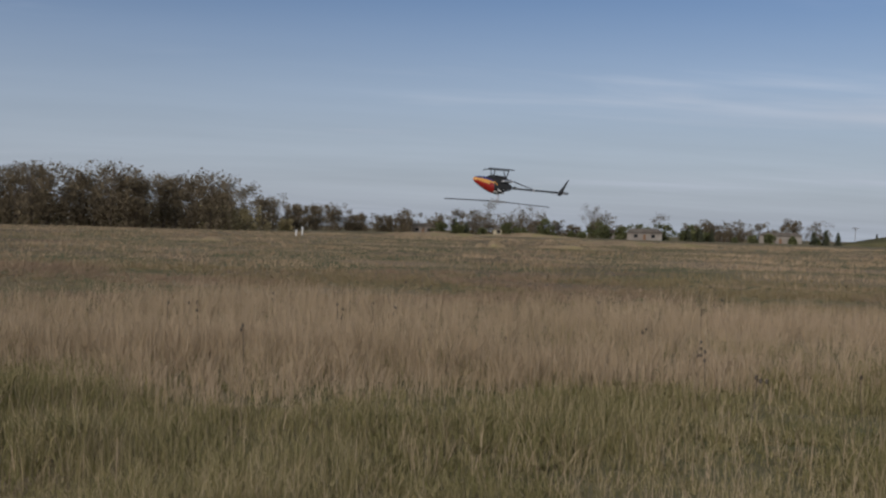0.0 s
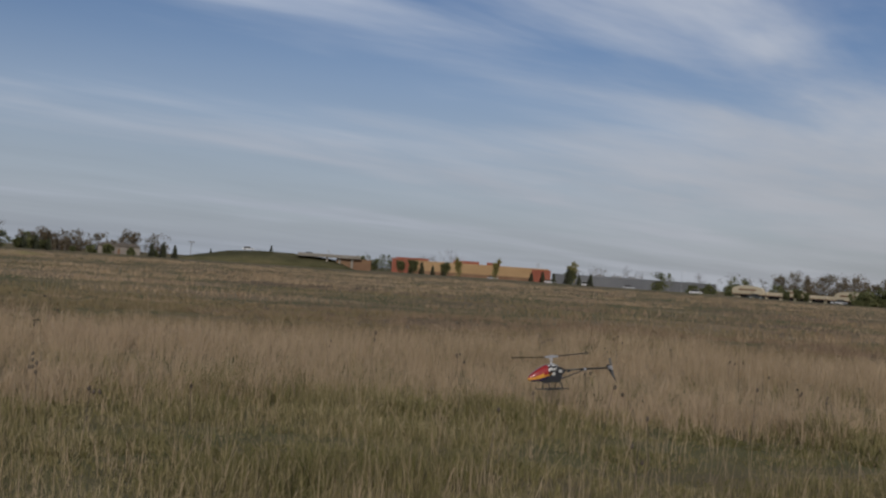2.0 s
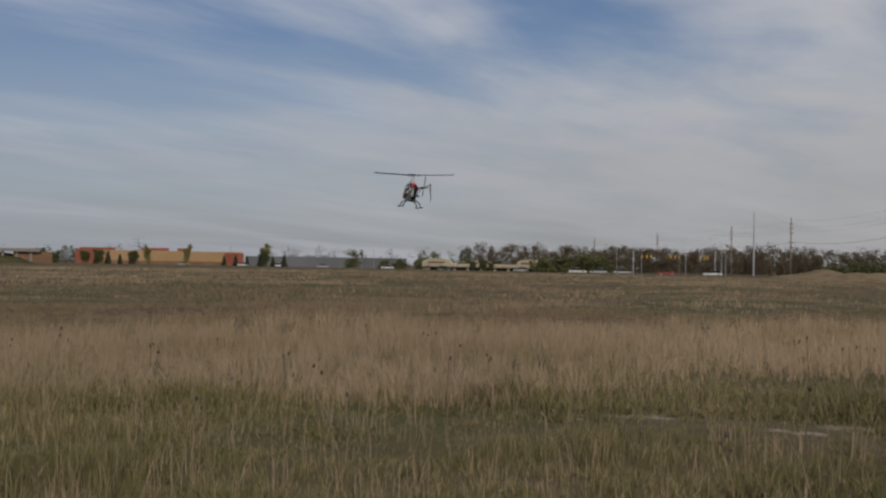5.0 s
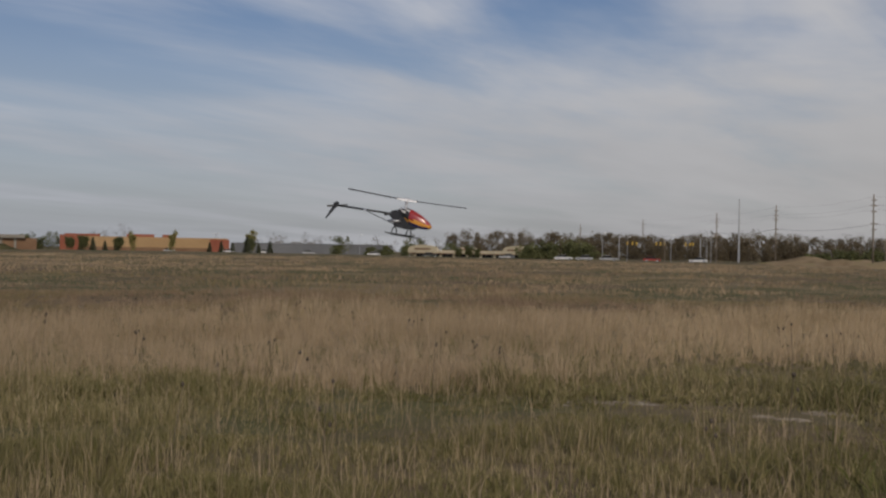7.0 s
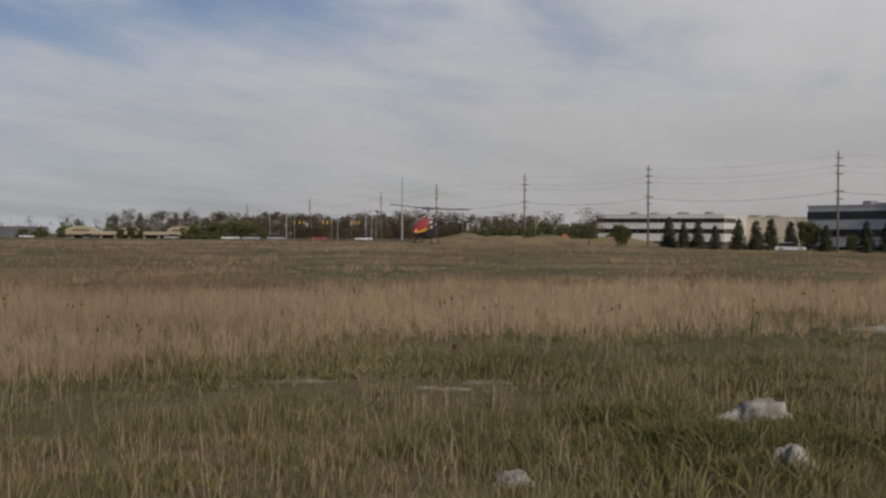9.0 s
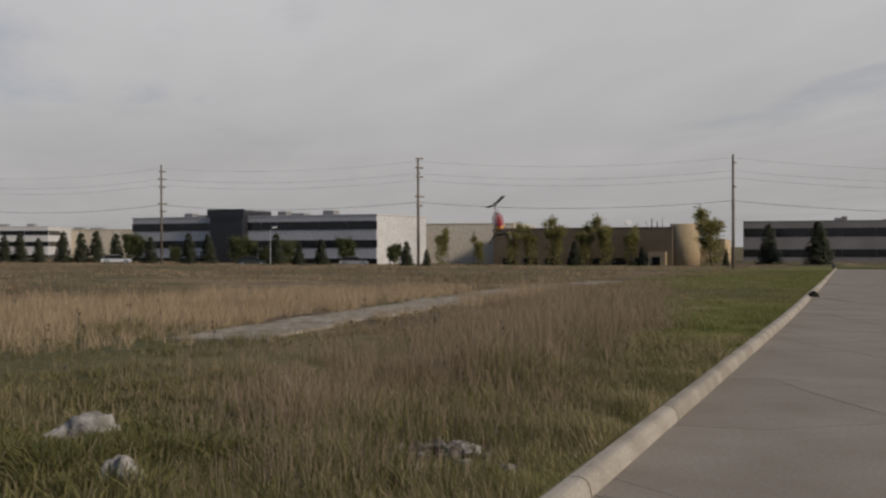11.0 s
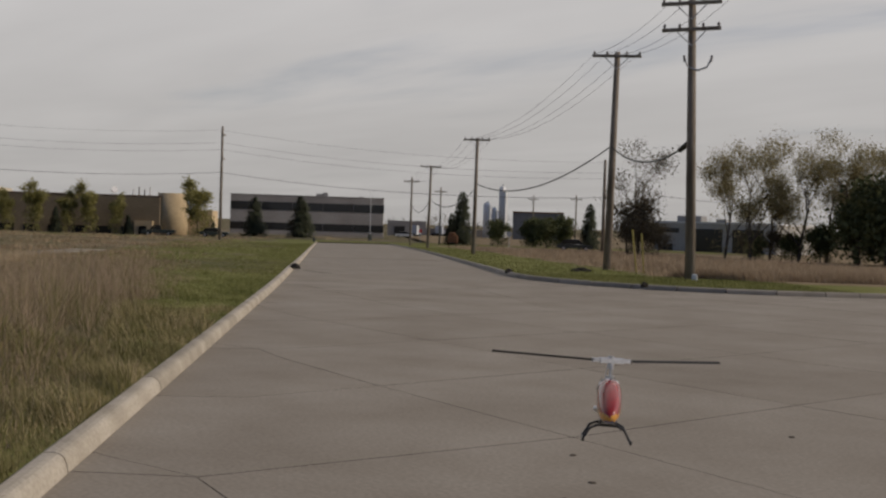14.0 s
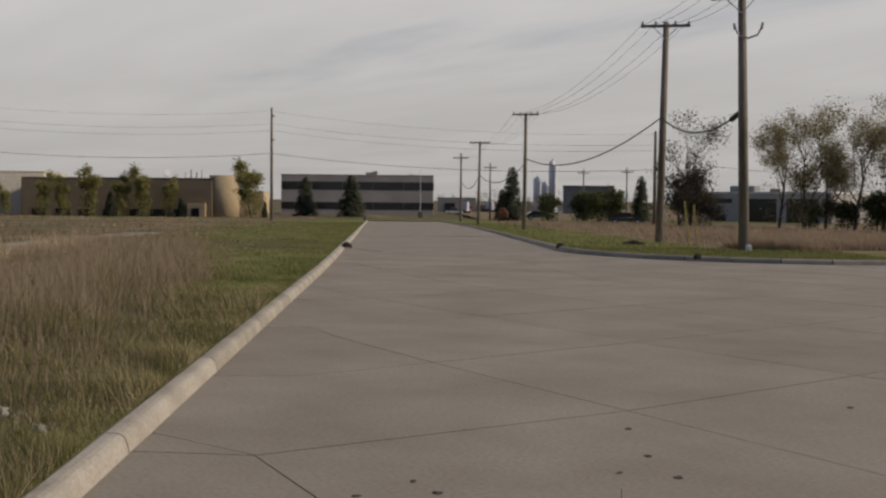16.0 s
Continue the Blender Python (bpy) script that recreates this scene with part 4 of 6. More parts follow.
# the wood at the north edge of the field, lower and farther to the east
woods("north_woods", "leafless grey-brown wood at the field's north edge", row(-45, -2.5, 0.75, 245, 262, 13.5, 13.2, 0.75, 1) + row(-45, -2, 0.8, 275, 285, 14.5, 14, 0.75, 2) + row(-2.5, 1.5, 0.7, 290, 350, 12, 10, 0.8, 3)
      + row(1.5, 7, 0.6, 390, 480, 10, 6.5, 0.9, 4), M_TWIG, 0.55, 1900, 41)
woods("wood_edge", "olive budding bushes along the wood's edge", row(-45, 1, 1.1, 242, 285, 5.5, 5, 1.2, 5, 0.4), M_BUD, 0.5, 700, 42, False)
woods("house_trees", "budding trees round the distant houses", row(6.5, 13.5, 0.75, 420, 410, 7.5, 9, 0.9, 6, 0.3) + row(13.5, 18, 0.9, 410, 410, 8, 8, 0.9, 7, 0.3) + row(20.5, 26.5, 0.6, 430, 440, 8.5, 8, 0.9, 8, 0.25), M_TWIG, 0.6, 1000, 43)
woods("dark_hedge", "dark green conifers and hedges by the houses", row(8.5, 27.5, 0.75, 385, 390, 4.6, 4.4, 0.8, 9, 0.4), M_GREENLEAF, 0.5, 900, 44, False)
woods("east_woods", "brown leafless wood behind the shops and road", row(57, 76, 0.5, 500, 430, 10.6, 9.8, 0.8, 10, 0.14) + row(62, 74, 0.45, 560, 540, 12.4, 11.8, 0.8, 11, 0.14) + row(76, 81, 0.5, 400, 380, 9, 7.0, 0.9, 12, 0.2), M_TWIG, 0.55, 1700, 45)
woods("east_bushes", "dark budding bushes in front of the brown wood", row(60.5, 64, 0.5, 330, 330, 5.2, 4.6, 1.1, 13, 0.3) + row(74, 82, 0.7, 320, 290, 4.6, 4.2, 1.2, 14, 0.3) + row(51.6, 57, 0.8, 430, 420, 5.5, 5, 1.0, 15, 0.3) + row(36.4, 38.2, 0.5, 540, 540, 8, 6, 0.9, 16, 0.3), M_GREENLEAF, 0.5, 900, 46, False)
woods("distant_trees", "hazy bare trees beyond the store roofs", row(47, 62, 0.8, 680, 640, 10.5, 11, 0.8, 17, 0.3) + row(39, 42.5, 0.7, 720, 720, 13, 13, 0.7, 18, 0.3), M_TWIG, 0.5, 420, 47)
woods("south_east_trees", "distant low trees along the south-east road", row(126, 140, 0.8, 420, 430, 6, 6, 1.0, 19, 0.4), M_TWIG, 0.35, 420, 48)

for az, d, h, sp, sd in ((15.9, 400, 11.5, 0.5, 3), (10.7, 410, 11, 0.8, 4), (19.2, 440, 10.5, 0.9, 5), (80.0, 225, 6.2, 0.6, 6)):
    t = broadleaf(h, sp, sd, M_TWIG, 1500, 0.22, "tall leafless grey tree standing alone", "lone bare trees", jitter=0.5)
    t.matrix_basis = Matrix.Translation(ground(az, d))

spruce = conifer(5.4, 3.0, 7, "dark green young spruce before the pale office wall", "spruces along the offices")
spruce.matrix_basis = Matrix.Translation(ground(83.9, 200))
for az, h in ((84.6, 5.6), (85.3, 6.2), (86.1, 5.2), (87.2, 6.6), (88.0, 6.3), (88.7, 6.7), (89.6, 6.2), (91.2, 5.6), (93.0, 6.4), (93.9, 6.2), (98.3, 4.6), (99.4, 5.4), (103.6, 5.0), (104.6, 3.4), (97.2, 6.4)):
    k = h / 7.0
    c = copy_thing(spruce, Matrix.Translation(ground(az, 196 - (az - 84) * 0.9)) @ Matrix.Rotation(az * 3, 4, "Z"))
    c.scale = (k * 1.1, k * 1.1, k)
bush = broadleaf(5.6, 0.9, 12, M_GREENLEAF, 5200, 0.34, "broad dark green tree before the office", "broad trees along the offices", jitter=0.4, full=3.6)
bush.matrix_basis = Matrix.Translation(ground(90.4, 192)) @ Matrix.Scale(0.8, 4)
for az, k in ((81.6, 0.8), (95.3, 0.95), (95.9, 0.8), (97.8, 0.85), (100.6, 0.95), (103.0, 0.75), (92.4, 0.6), (96.6, 0.6)):
    c = copy_thing(bush, Matrix.Translation(ground(az, 188)) @ Matrix.Rotation(az, 4, "Z"))
    c.scale = (k * 0.74, k * 0.74, k * 0.78)
for az, d, k in ((38.5, 470, 0.85), (39.1, 468, 0.95), (40.7, 470, 0.9), (46.9, 440, 0.9), (57.2, 345, 0.5), (57.7, 343, 0.6), (58.1, 345, 0.45)):
    c = copy_thing(bush, Matrix.Translation(ground(az, d)) @ Matrix.Rotation(az, 4, "Z"))
    c.scale = (k, k, k)
    tagged(c, "rounded dark green tree before the stores", "tree", "trees before the stores")
dark = conifer(6.6, 4.2, 9, "large dark spruce on the lawn", "spruces by the grey office", 3600)
dark.matrix_basis = Matrix.Translation(ground(121.2, 236)) @ Matrix.Scale(1.22, 4)
c = copy_thing(dark, Matrix.Translation(ground(123.45, 232)) @ Matrix.Rotation(1, 4, "Z"))
c.scale = (1.4, 1.4, 1.28)
for az, d, h in ((131.4, 175, 8.2), (130.9, 180, 5.0), (137.7, 165, 6.6), (136.5, 170, 4.5), (111.9, 209, 4.6), (115.2, 207, 3.6), (119.2, 212, 3.0)):
    c = copy_thing(dark, Matrix.Translation(ground(az, d)) @ Matrix.Rotation(az, 4, "Z"))
    c.scale = (h / 6.6 * 0.8, h / 6.6 * 0.8, h / 6.6)
for az0, d, hs in ((20.6, 378, (4.6, 4.4, 4.2)), (9.2, 378, (5.6, 4.4)), (26.4, 390, (4.6, 5.0, 4.4)), (46.8, 430, (6.0, 4.0, 4.6)), (39.0, 470, (4.2, 5.2, 4.0, 4.6)), (45.0, 470, (4.0, 4.6, 4.2))):
    for k, h in enumerate(hs):
        c = copy_thing(spruce, Matrix.Translation(ground(az0 + k * 0.55, d)) @ Matrix.Rotation(k, 4, "Z"))
        c.scale = (h / 5.4, h / 5.4, h / 5.4)
fresh = broadleaf(6.5, 0.35, 21, M_FRESH, 6000, 0.30, "slender tree in fresh yellow-green leaf", "young trees by the brown building", jitter=0.33, full=2.8)
fresh.matrix_basis = Matrix.Translation(ground(118.55, 205)) @ Matrix.Diagonal((1.45, 1.45, 1.12, 1))
for az, k in ((110.9, 0.98), (112.5, 0.84), (113.4, 1.0), (108.9, 0.85), (109.8, 0.8), (114.6, 0.8), (105.3, 0.75), (107.2, 0.6), (47.0, 1.0), (43.2, 0.9), (41.4, 0.85)):
    c = copy_thing(fresh, Matrix.Translation(ground(az, 209 if az > 60 else 450)) @ Matrix.Rotation(az * 2, 4, "Z"))
    c.scale = (k, k, k)
green = broadleaf(5.6, 0.8, 31, M_GREENLEAF, 5200, 0.34, "rounded green tree beside the far road", "green trees along the far road", jitter=0.4, full=4.6)
green.matrix_basis = Matrix.Translation(ground(135.6, 165)) @ Matrix.Scale(0.78, 4)
for az, d, k in ((136.3, 168, 0.85), (133.2, 168, 0.72), (134.9, 170, 0.75), (135.1, 172, 0.8), (150.3, 99, 1.0), (151.5, 98, 1.3), (152.7, 100, 1.4), (154.0, 98, 1.45), (155.5, 99, 1.4), (145.6, 107, 0.42), (147.3, 107, 0.46), (148.6, 106, 0.6)):
    copy_thing(green, Matrix.Translation(ground(az, d)) @ Matrix.Rotation(az, 4, "Z")).scale = (k, k, k)

# the clump of budding trees on the south side
clump = []
for k, (az, d, h, sp) in enumerate(((140.1, 108, 8.8, 0.55), (144.2, 112, 8.6, 0.5), (145.4, 104, 9.8, 0.5), (146.3, 112, 8.8, 0.6), (147.6, 106, 9.6, 0.55), (148.9, 110, 9.0, 0.6), (150.2, 104, 10.0, 0.55), (151.6, 108, 9.4, 0.55), (153.2, 104, 10.2, 0.5), (154.8, 110, 9.6, 0.5))):
    t = broadleaf(h, sp, 60 + k, M_BUD if k else M_TWIG, 8000 if k else 3200, 0.15, "tall slender tree with sparse olive-brown buds", "budding trees on the south side", jitter=0.34, full=h * 0.34 if k else 0.0)
    t.matrix_basis = Matrix.Translation(ground(az, d))
for az, d, k in ((139.6, 106, 0.72), (140.3, 104, 0.80), (141.0, 107, 0.75), (145.3, 112, 0.6), (146.8, 110, 0.62), (148.8, 112, 0.7), (150.4, 108, 0.95), (151.8, 106, 1.05), (153.4, 107, 1.0)):
    if k == 0.72:
        shrub = broadleaf(5.2, 0.9, 14, M_TWIG, 5200, 0.2, "dense leafless brown shrub under the budding trees", "shrubs on the south side", "shrub", 0.4, 4.0)
        tagged(shrub, category="shrub")
        shrub.matrix_basis = Matrix.Translation(ground(az, d))
    else:
        copy_thing(shrub, Matrix.Translation(ground(az, d)) @ Matrix.Rotation(az, 4, "Z")).scale = (k * 0.9, k * 0.9, k * 0.85)


# ---- buildings ----
def site(az0, d0, az1, d1):
    """A pose at the first front corner, x along the front, y away from the camera; and the front's length."""
    p, q = ground(az0, d0), ground(az1, d1)
    z = min(p.z, q.z)
    p.z = q.z = z
    d = q - p
    return Matrix.Translation(p) @ Matrix.Rotation(math.atan2(d.y, d.x), 4, "Z"), d.length


def rooftop(parent, spots, z, y=6):
    for x, w, h in spots:
        part("rooftop_unit", Shape().box(x, y, z - 0.02, x + w, y + 2.2, z + h, bevel=0.12), M_ROOFUNIT, parent)


def banded_office(name, m, length, depth, h, wall, bands, label, side_bands=True, units=()):
    b = thing(name, m, label, "office building")
    part("wall", Shape().box(0, 0, -0.6, length, depth, h, bevel=0.15), wall, b)
    part("roof_edge", Shape().box(-0.06, -0.06, h - 0.02, length + 0.06, depth + 0.06, h + 0.22), wall, b)
    for z0, z1 in bands:
        n = max(3, int(length / 6))
        for k in range(n):
            x0, x1 = length * k / n + 0.05, length * (k + 1) / n - 0.05
            part("window", Shape().box(x0, -0.09, z0, x1, 0.05, z1), M_GLASS, b)
        if side_bands:
            part("side_window", Shape().box(length - 0.05, 0.3, z0, length + 0.09, depth * 0.45, z1), M_GLASS, b)
    rooftop(b, units, h + 0.2)
    return b


m, L = site(80.38, 335, 86.55, 322)
banded_office("office", m, L, 22, 8.2, M_WHITEWALL, ((0.1, 0.9), (3.1, 4.4), (6.1, 7.3)), "long white office with dark window bands", units=((8, 2, 0.8), (14, 2, 0.6), (22, 3, 0.7), (30, 2, 0.8)))
m, L = site(86.6, 340, 91.0, 328)
ware = thing("warehouse", m, "pale cream windowless warehouse behind spruces", "warehouse")
part("wall", Shape().box(0.2, 4, -0.6, L, 30, 7.9, bevel=0.2), M_WARE, ware)
part("roof_edge", Shape().box(0.1, 3.9, 7.88, L + 0.1, 30.1, 8.1), M_WARE, ware)
for k in range(6):
    part("panel_joint", Shape().box(2 + k * (L - 4) / 5, 3.93, -0.5, 2.12 + k * (L - 4) / 5, 4.1, 7.8), M_OFFGREY, ware)
rooftop(ware, ((3, 3, 0.7), (8, 4, 0.6)), 8.0, 8)

m, L = site(90.35, 236, 102.15, 205)
of = banded_office("office", m, L, 20, 8.9, M_WHITEWALL, ((0.2, 1.2), (3.1, 4.5), (6.4, 7.9)), "long white office with dark bands and a black entrance tower", side_bands=False, units=((8, 2, 0.9), (11, 3, 0.5), (30, 2, 1.0), (33, 3, 0.6), (40, 2.4, 1.0)))
part("entrance_tower", Shape().box(L * 0.36, -1.6, -0.5, L * 0.50, 8, 10.2, bevel=0.2), M_BLACKWALL, of, "black glazed entrance tower")
part("entrance_frame", Shape().box(L * 0.355, -1.9, 8.9, L * 0.505, -1.5, 10.4), M_BLACKWALL, of)
m, L = site(102.3, 235, 108.9, 230)
ware = thing("warehouse", m, "pale cream warehouse wall in the sun", "warehouse")
part("wall", Shape().box(0.2, 2, -0.6, L, 40, 8.2, bevel=0.2), M_WARE, ware)
part("roof_edge", Shape().box(0.1, 1.9, 8.18, L + 0.1, 40.1, 8.35), M_WARE, ware)
for k in range(5):
    part("panel_joint", Shape().box(3 + k * (L - 6) / 4, 1.93, -0.5, 3.12 + k * (L - 6) / 4, 2.1, 6.8), M_OFFGREY, ware)

# the brown building with its round tower
m, L = site(107.9, 222, 116.7, 212)
bb = thing("office", m, "dark brown brick office with a buff round tower", "office building")
part("wall", Shape().box(0, 0, -0.8, L, 18, 7.0, bevel=0.2), M_BROWNWALL, bb)
part("roof_edge", Shape().box(-0.06, -0.06, 6.98, L + 0.06, 18.1, 7.15), M_BROWNBASE, bb)
part("round_tower", Shape().tube([(L + 1.6, 2.6, -0.8), (L + 1.6, 2.6, 7.7)], 2.7, 28), M_TOWER, bb, "smooth buff round tower", True)
part("annex", Shape().box(L + 4.2, 4, -0.8, L + 8.5, 10, 4.8), M_TOWER, bb)
part("porch", Shape().box(L - 4.4, -1.0, -0.8, L - 1.2, 0.05, 2.6), M_TOWER, bb)
part("door", Shape().box(L - 3.6, -1.08, -0.7, L - 2.2, -0.95, 1.7), M_GLASS, bb)
for k in range(7):
    part("window", Shape().box(2 + k * (L - 9) / 6, -0.08, 0.1, 4.6 + k * (L - 9) / 6, 0.06, 1.5), M_GLASS, bb)
rooftop(bb, ((10, 1.5, 0.6), (18, 1.2, 0.8)), 7.1)
part("dish_antenna", Shape().tube([(L - 9, 3, 7.0), (L - 9, 3, 7.9)], 0.06, 6).tube([(L - 9.1, 2.9, 8.0), (L - 8.9, 2.6, 8.1)], [0.55, 0.6], 14), M_WHITE, bb, "white satellite dish")
for k in range(4):
    part("antenna", Shape().tube([(L - 5.6 + k * 1.0, 3, 7.0), (L - 5.6 + k * 1.0, 3, 8.2 + 0.5 * (k % 2))], 0.13, 6), M_WHITE if k % 3 == 0 else M_ROOFUNIT, bb)

m, L = site(120.0, 262, 127.5, 262)
of = banded_office("office", m, L, 16, 8.9, M_OFFGREY, ((1.3, 2.9), (5.7, 7.5)), "grey two-storey office with dark window bands", units=((19, 2, 0.7), (20.5, 1.2, 1.0), (29, 1, 0.3)))
part("plinth", Shape().box(-0.1, -0.3, -0.6, L + 0.1, -0.05, 0.5), M_KERB_GREY, of)

# the big ochre store
m, L = site(38.15, 540, 45.85, 540)
st = thing("store", m, "large ochre and brick-red store building", "store")
part("wall", Shape().box(0, 0, -0.6, L, 60, 6.3, bevel=0.2), M_ORANGE, st)
part("plinth", Shape().box(-0.1, -0.12, -0.6, L + 0.1, 0.5, 1.7), M_BROWNBASE, st, "brown plinth")
part("corner_block", Shape().box(-0.8, -0.8, -0.6, L * 0.115, 10, 6.8), M_REDWALL, st, "brick-red corner block")
part("corner_block", Shape().box(L * 0.89, -0.8, -0.6, L + 0.8, 10, 5.8), M_REDWALL, st, "brick-red corner block")
for a, b, z in ((0.01, 0.22, 7.4), (0.38, 0.55, 7.6), (0.60, 0.685, 7.6)):
    part("roof_screen", Shape().box(L * a, 5, 6.2, L * b, 9, z), M_REDWALL, st, "brick-red roof screen")
m, L = site(46.0, 500, 51.75, 470)
st = thing("store", m, "long low grey windowless store", "store")
part("wall", Shape().box(0, 0, -0.6, L, 40, 4.2, bevel=0.2), M_GREYWALL, st)
part("roof_edge", Shape().box(-0.1, -0.1, 4.18, L + 0.1, 40, 4.4), M_STEEL, st)
rooftop(st, ((3, 3, 0.9), (18, 3, 0.8), (26, 4, 0.7), (34, 3, 0.8)), 4.3)
for x in (8, 12, 16, 30, 31.5, 33, 38):
    part("vent_pipe", Shape().tube([(x, 8, 4.3), (x, 8, 6.2)], 0.12, 6), M_STEEL, st)

# the row of shops with arched fronts
m, L = site(54.75, 385, 60.75, 362)
sh = thing("shop_row", m, "row of cream shops with arched parapets", "shop")
part("wall", Shape().box(0, 0, -0.6, L, 14, 2.3), M_CREAM, sh)
part("canopy_shade", Shape().box(0.3, -1.4, 1.15, L - 0.3, -0.02, 1.35), M_BROWNBASE, sh)
for a, b, z in ((0.0, 0.25, 4.0), (0.42, 0.58, 3.4), (0.79, 1.0, 4.0)):
    arch = [(L * a, 1.1), (L * b, 1.1)] + [(L * (a + b) / 2 + L * (b - a) / 2 * math.cos(w), 2.7 + (z - 2.7) * math.sin(w)) for w in [math.pi * q / 12 for q in range(13)]]
    part("arched_parapet", Shape().prism(arch, -0.5, 0.4), M_CREAM, sh)
    part("sign_band", Shape().box(L * (a + b) / 2 - L * 0.07, -0.56, 2.4, L * (a + b) / 2 + L * 0.07, -0.48, 2.9), M_BROWNBASE, sh)
for k in range(9):
    x = L * (k + 0.5) / 9
    part("pier", Shape().box(x - 0.35, -0.5, -0.6, x + 0.35, 0.3, 2.25), M_CREAM, sh)
    part("shop_window", Shape().box(x + 0.5, -0.1, -0.4, x + L / 9 - 0.5, 0.06, 1.1), M_GLASS, sh)

# houses to the north
for az, d, w, h, mat in ((11.6, 392, 7, 2.3, M_CREAM), (18.5, 376, 11, 2.5, M_BRICK), (22.3, 440, 8, 2.6, M_BRICK), (24.9, 440, 15, 2.9, M_BRICK), (7.6, 430, 9, 2.6, M_BRICK), (16.6, 430, 8, 2.4, M_BRICK)):
    p = ground(az, d)
    h_ = thing("house", facing(p), "low pale house with a grey shingle roof", "house", "houses along the field")
    part("wall", Shape().box(-w / 2, 0, -0.3, w / 2, 7, h), mat, h_)
    part("roof", Shape().prism([(-w / 2 - 0.4, h), (w / 2 + 0.4, h), (w / 2 - 1.4, h + 1.3), (-w / 2 + 1.4, h + 1.3)], -0.5, 7.5), M_ROOF, h_)
    for k in range(2):
        part("window", Shape().box(-w / 4 + k * w / 2 - 0.6, -0.06, 0.9, -w / 4 + k * w / 2 + 0.6, 0.05, 2.0), M_GLASS, h_)
    part("door", Shape().box(-0.45, -0.06, -0.2, 0.45, 0.05, 1.95), M_BROWNBASE, h_)

# overpass on its bank
bank = Shape()
rowsb = []
for az, z in ((27.2, 0.05), (28.6, 2.2), (30.0, 4.2), (31.5, 4.9), (33.0, 4.8), (34.6, 4.0), (35.6, 3.0), (36.3, 0.1)):
    p = ground(az, 430)
    a = Vector((p.x, p.y, 0)).normalized()
    rowsb.append([p - a * 16 + Vector((0, 0, -0.4)), p - a * 6 + Vector((0, 0, z * 0.62)), p + Vector((0, 0, z)), p + a * 12 + Vector((0, 0, z)), p + a * 30 + Vector((0, 0, -0.4))])
bank.loft([[tuple(q) for q in r] for r in rowsb], caps=True)
tagged(part("embankment", bank, M_BANK, smooth=True), "grassy green highway embankment", "embankment", kind="structure")
m, L = site(33.4, 424, 36.5, 424)
br = thing("overpass", m, "concrete highway overpass beside a grassy bank", "bridge", kind="structure")
part("deck", Shape().box(0, 0, 4.15, L, 9, 4.75), M_DECK, br)
part("parapet", Shape().box(0, -0.15, 4.76, L, 0.1, 5.3), M_DECK, br)
part("abutment", Shape().box(L * 0.62, 2, -0.6, L + 4, 9, 4.14), M_BROWNBASE, br)
for k in range(3):
    part("pier", Shape().box(L * (0.45 + 0.2 * k), 1.2, -0.6, L * (0.45 + 0.2 * k) + 0.8, 2.0, 4.14), M_DECK, br)

# low office and works on the south side
m, L = site(140.8, 210, 146.6, 198)
of = thing("office", m, "low pale office with tall dark openings", "office building")
part("wall", Shape().box(0, 0, -0.6, L, 14, 5.2, bevel=0.15), M_PALEWALL, of)
part("parapet", Shape().box(-0.1, -0.1, 5.1, L + 0.1, 14.1, 5.4), M_WHITEWALL, of)
for a, b, z0, z1 in ((0.03, 0.22, 3.4, 4.2), (0.05, 0.17, -0.5, 1.4), (0.33, 0.58, 0.2, 4.2), (0.66, 0.90, 0.2, 4.2)):
    part("window", Shape().box(L * a, -0.08, z0, L * b, 0.06, z1), M_GLASS, of)
rooftop(of, ((1, 5, 1.2), (9, 2, 0.7)), 5.3)
m, L = site(133.9, 300, 136.4, 300)
wk = thing("works_building", m, "dark grey works building with a flat roof", "industrial building")
part("wall", Shape().box(0, 0, -0.6, L, 20, 7.2, bevel=0.15), M_GREYWALL, wk)
part("roof_edge", Shape().box(-0.1, -0.1, 7.15, L + 0.1, 20, 7.5), M_BROWNBASE, wk)
for az, h, r, d in ((133.35, 15.5, 0.95, 330), (132.6, 10.5, 1.0, 330), (132.95, 9, 0.9, 330)):
    p = ground(az, d)
    si = thing("silo", Matrix.Translation(p), "tall white works silo", "silo", "works silos")
    part("shell", Shape().tube([(0, 0, -0.5), (0, 0, h * 0.9), (0, 0, h * 0.96)], [r, r, r * 0.6], 18), M_WHITE, si, smooth=True)
    part("cage", Shape().box(-r - 0.9, -0.4, -0.4, -r - 0.02, 0.4, h * 0.86).tube([(-r * 0.3, 0, h * 0.95), (-r * 0.3, 0, h)], 0.25, 6), M_WHITE, si)
m, L = site(127.7, 330, 133, 330)
lb = thing("shed", m, "low distant grey industrial sheds", "shed")
part("wall", Shape().box(0, 0, -0.6, L * 0.36, 12, 4.2).box(L * 0.36, 3, -0.6, L, 12, 2.2), M_OFFGREY, lb)
part("door", Shape().box(2, -0.08, -0.5, 5, 0.06, 2.6), M_GLASS, lb)


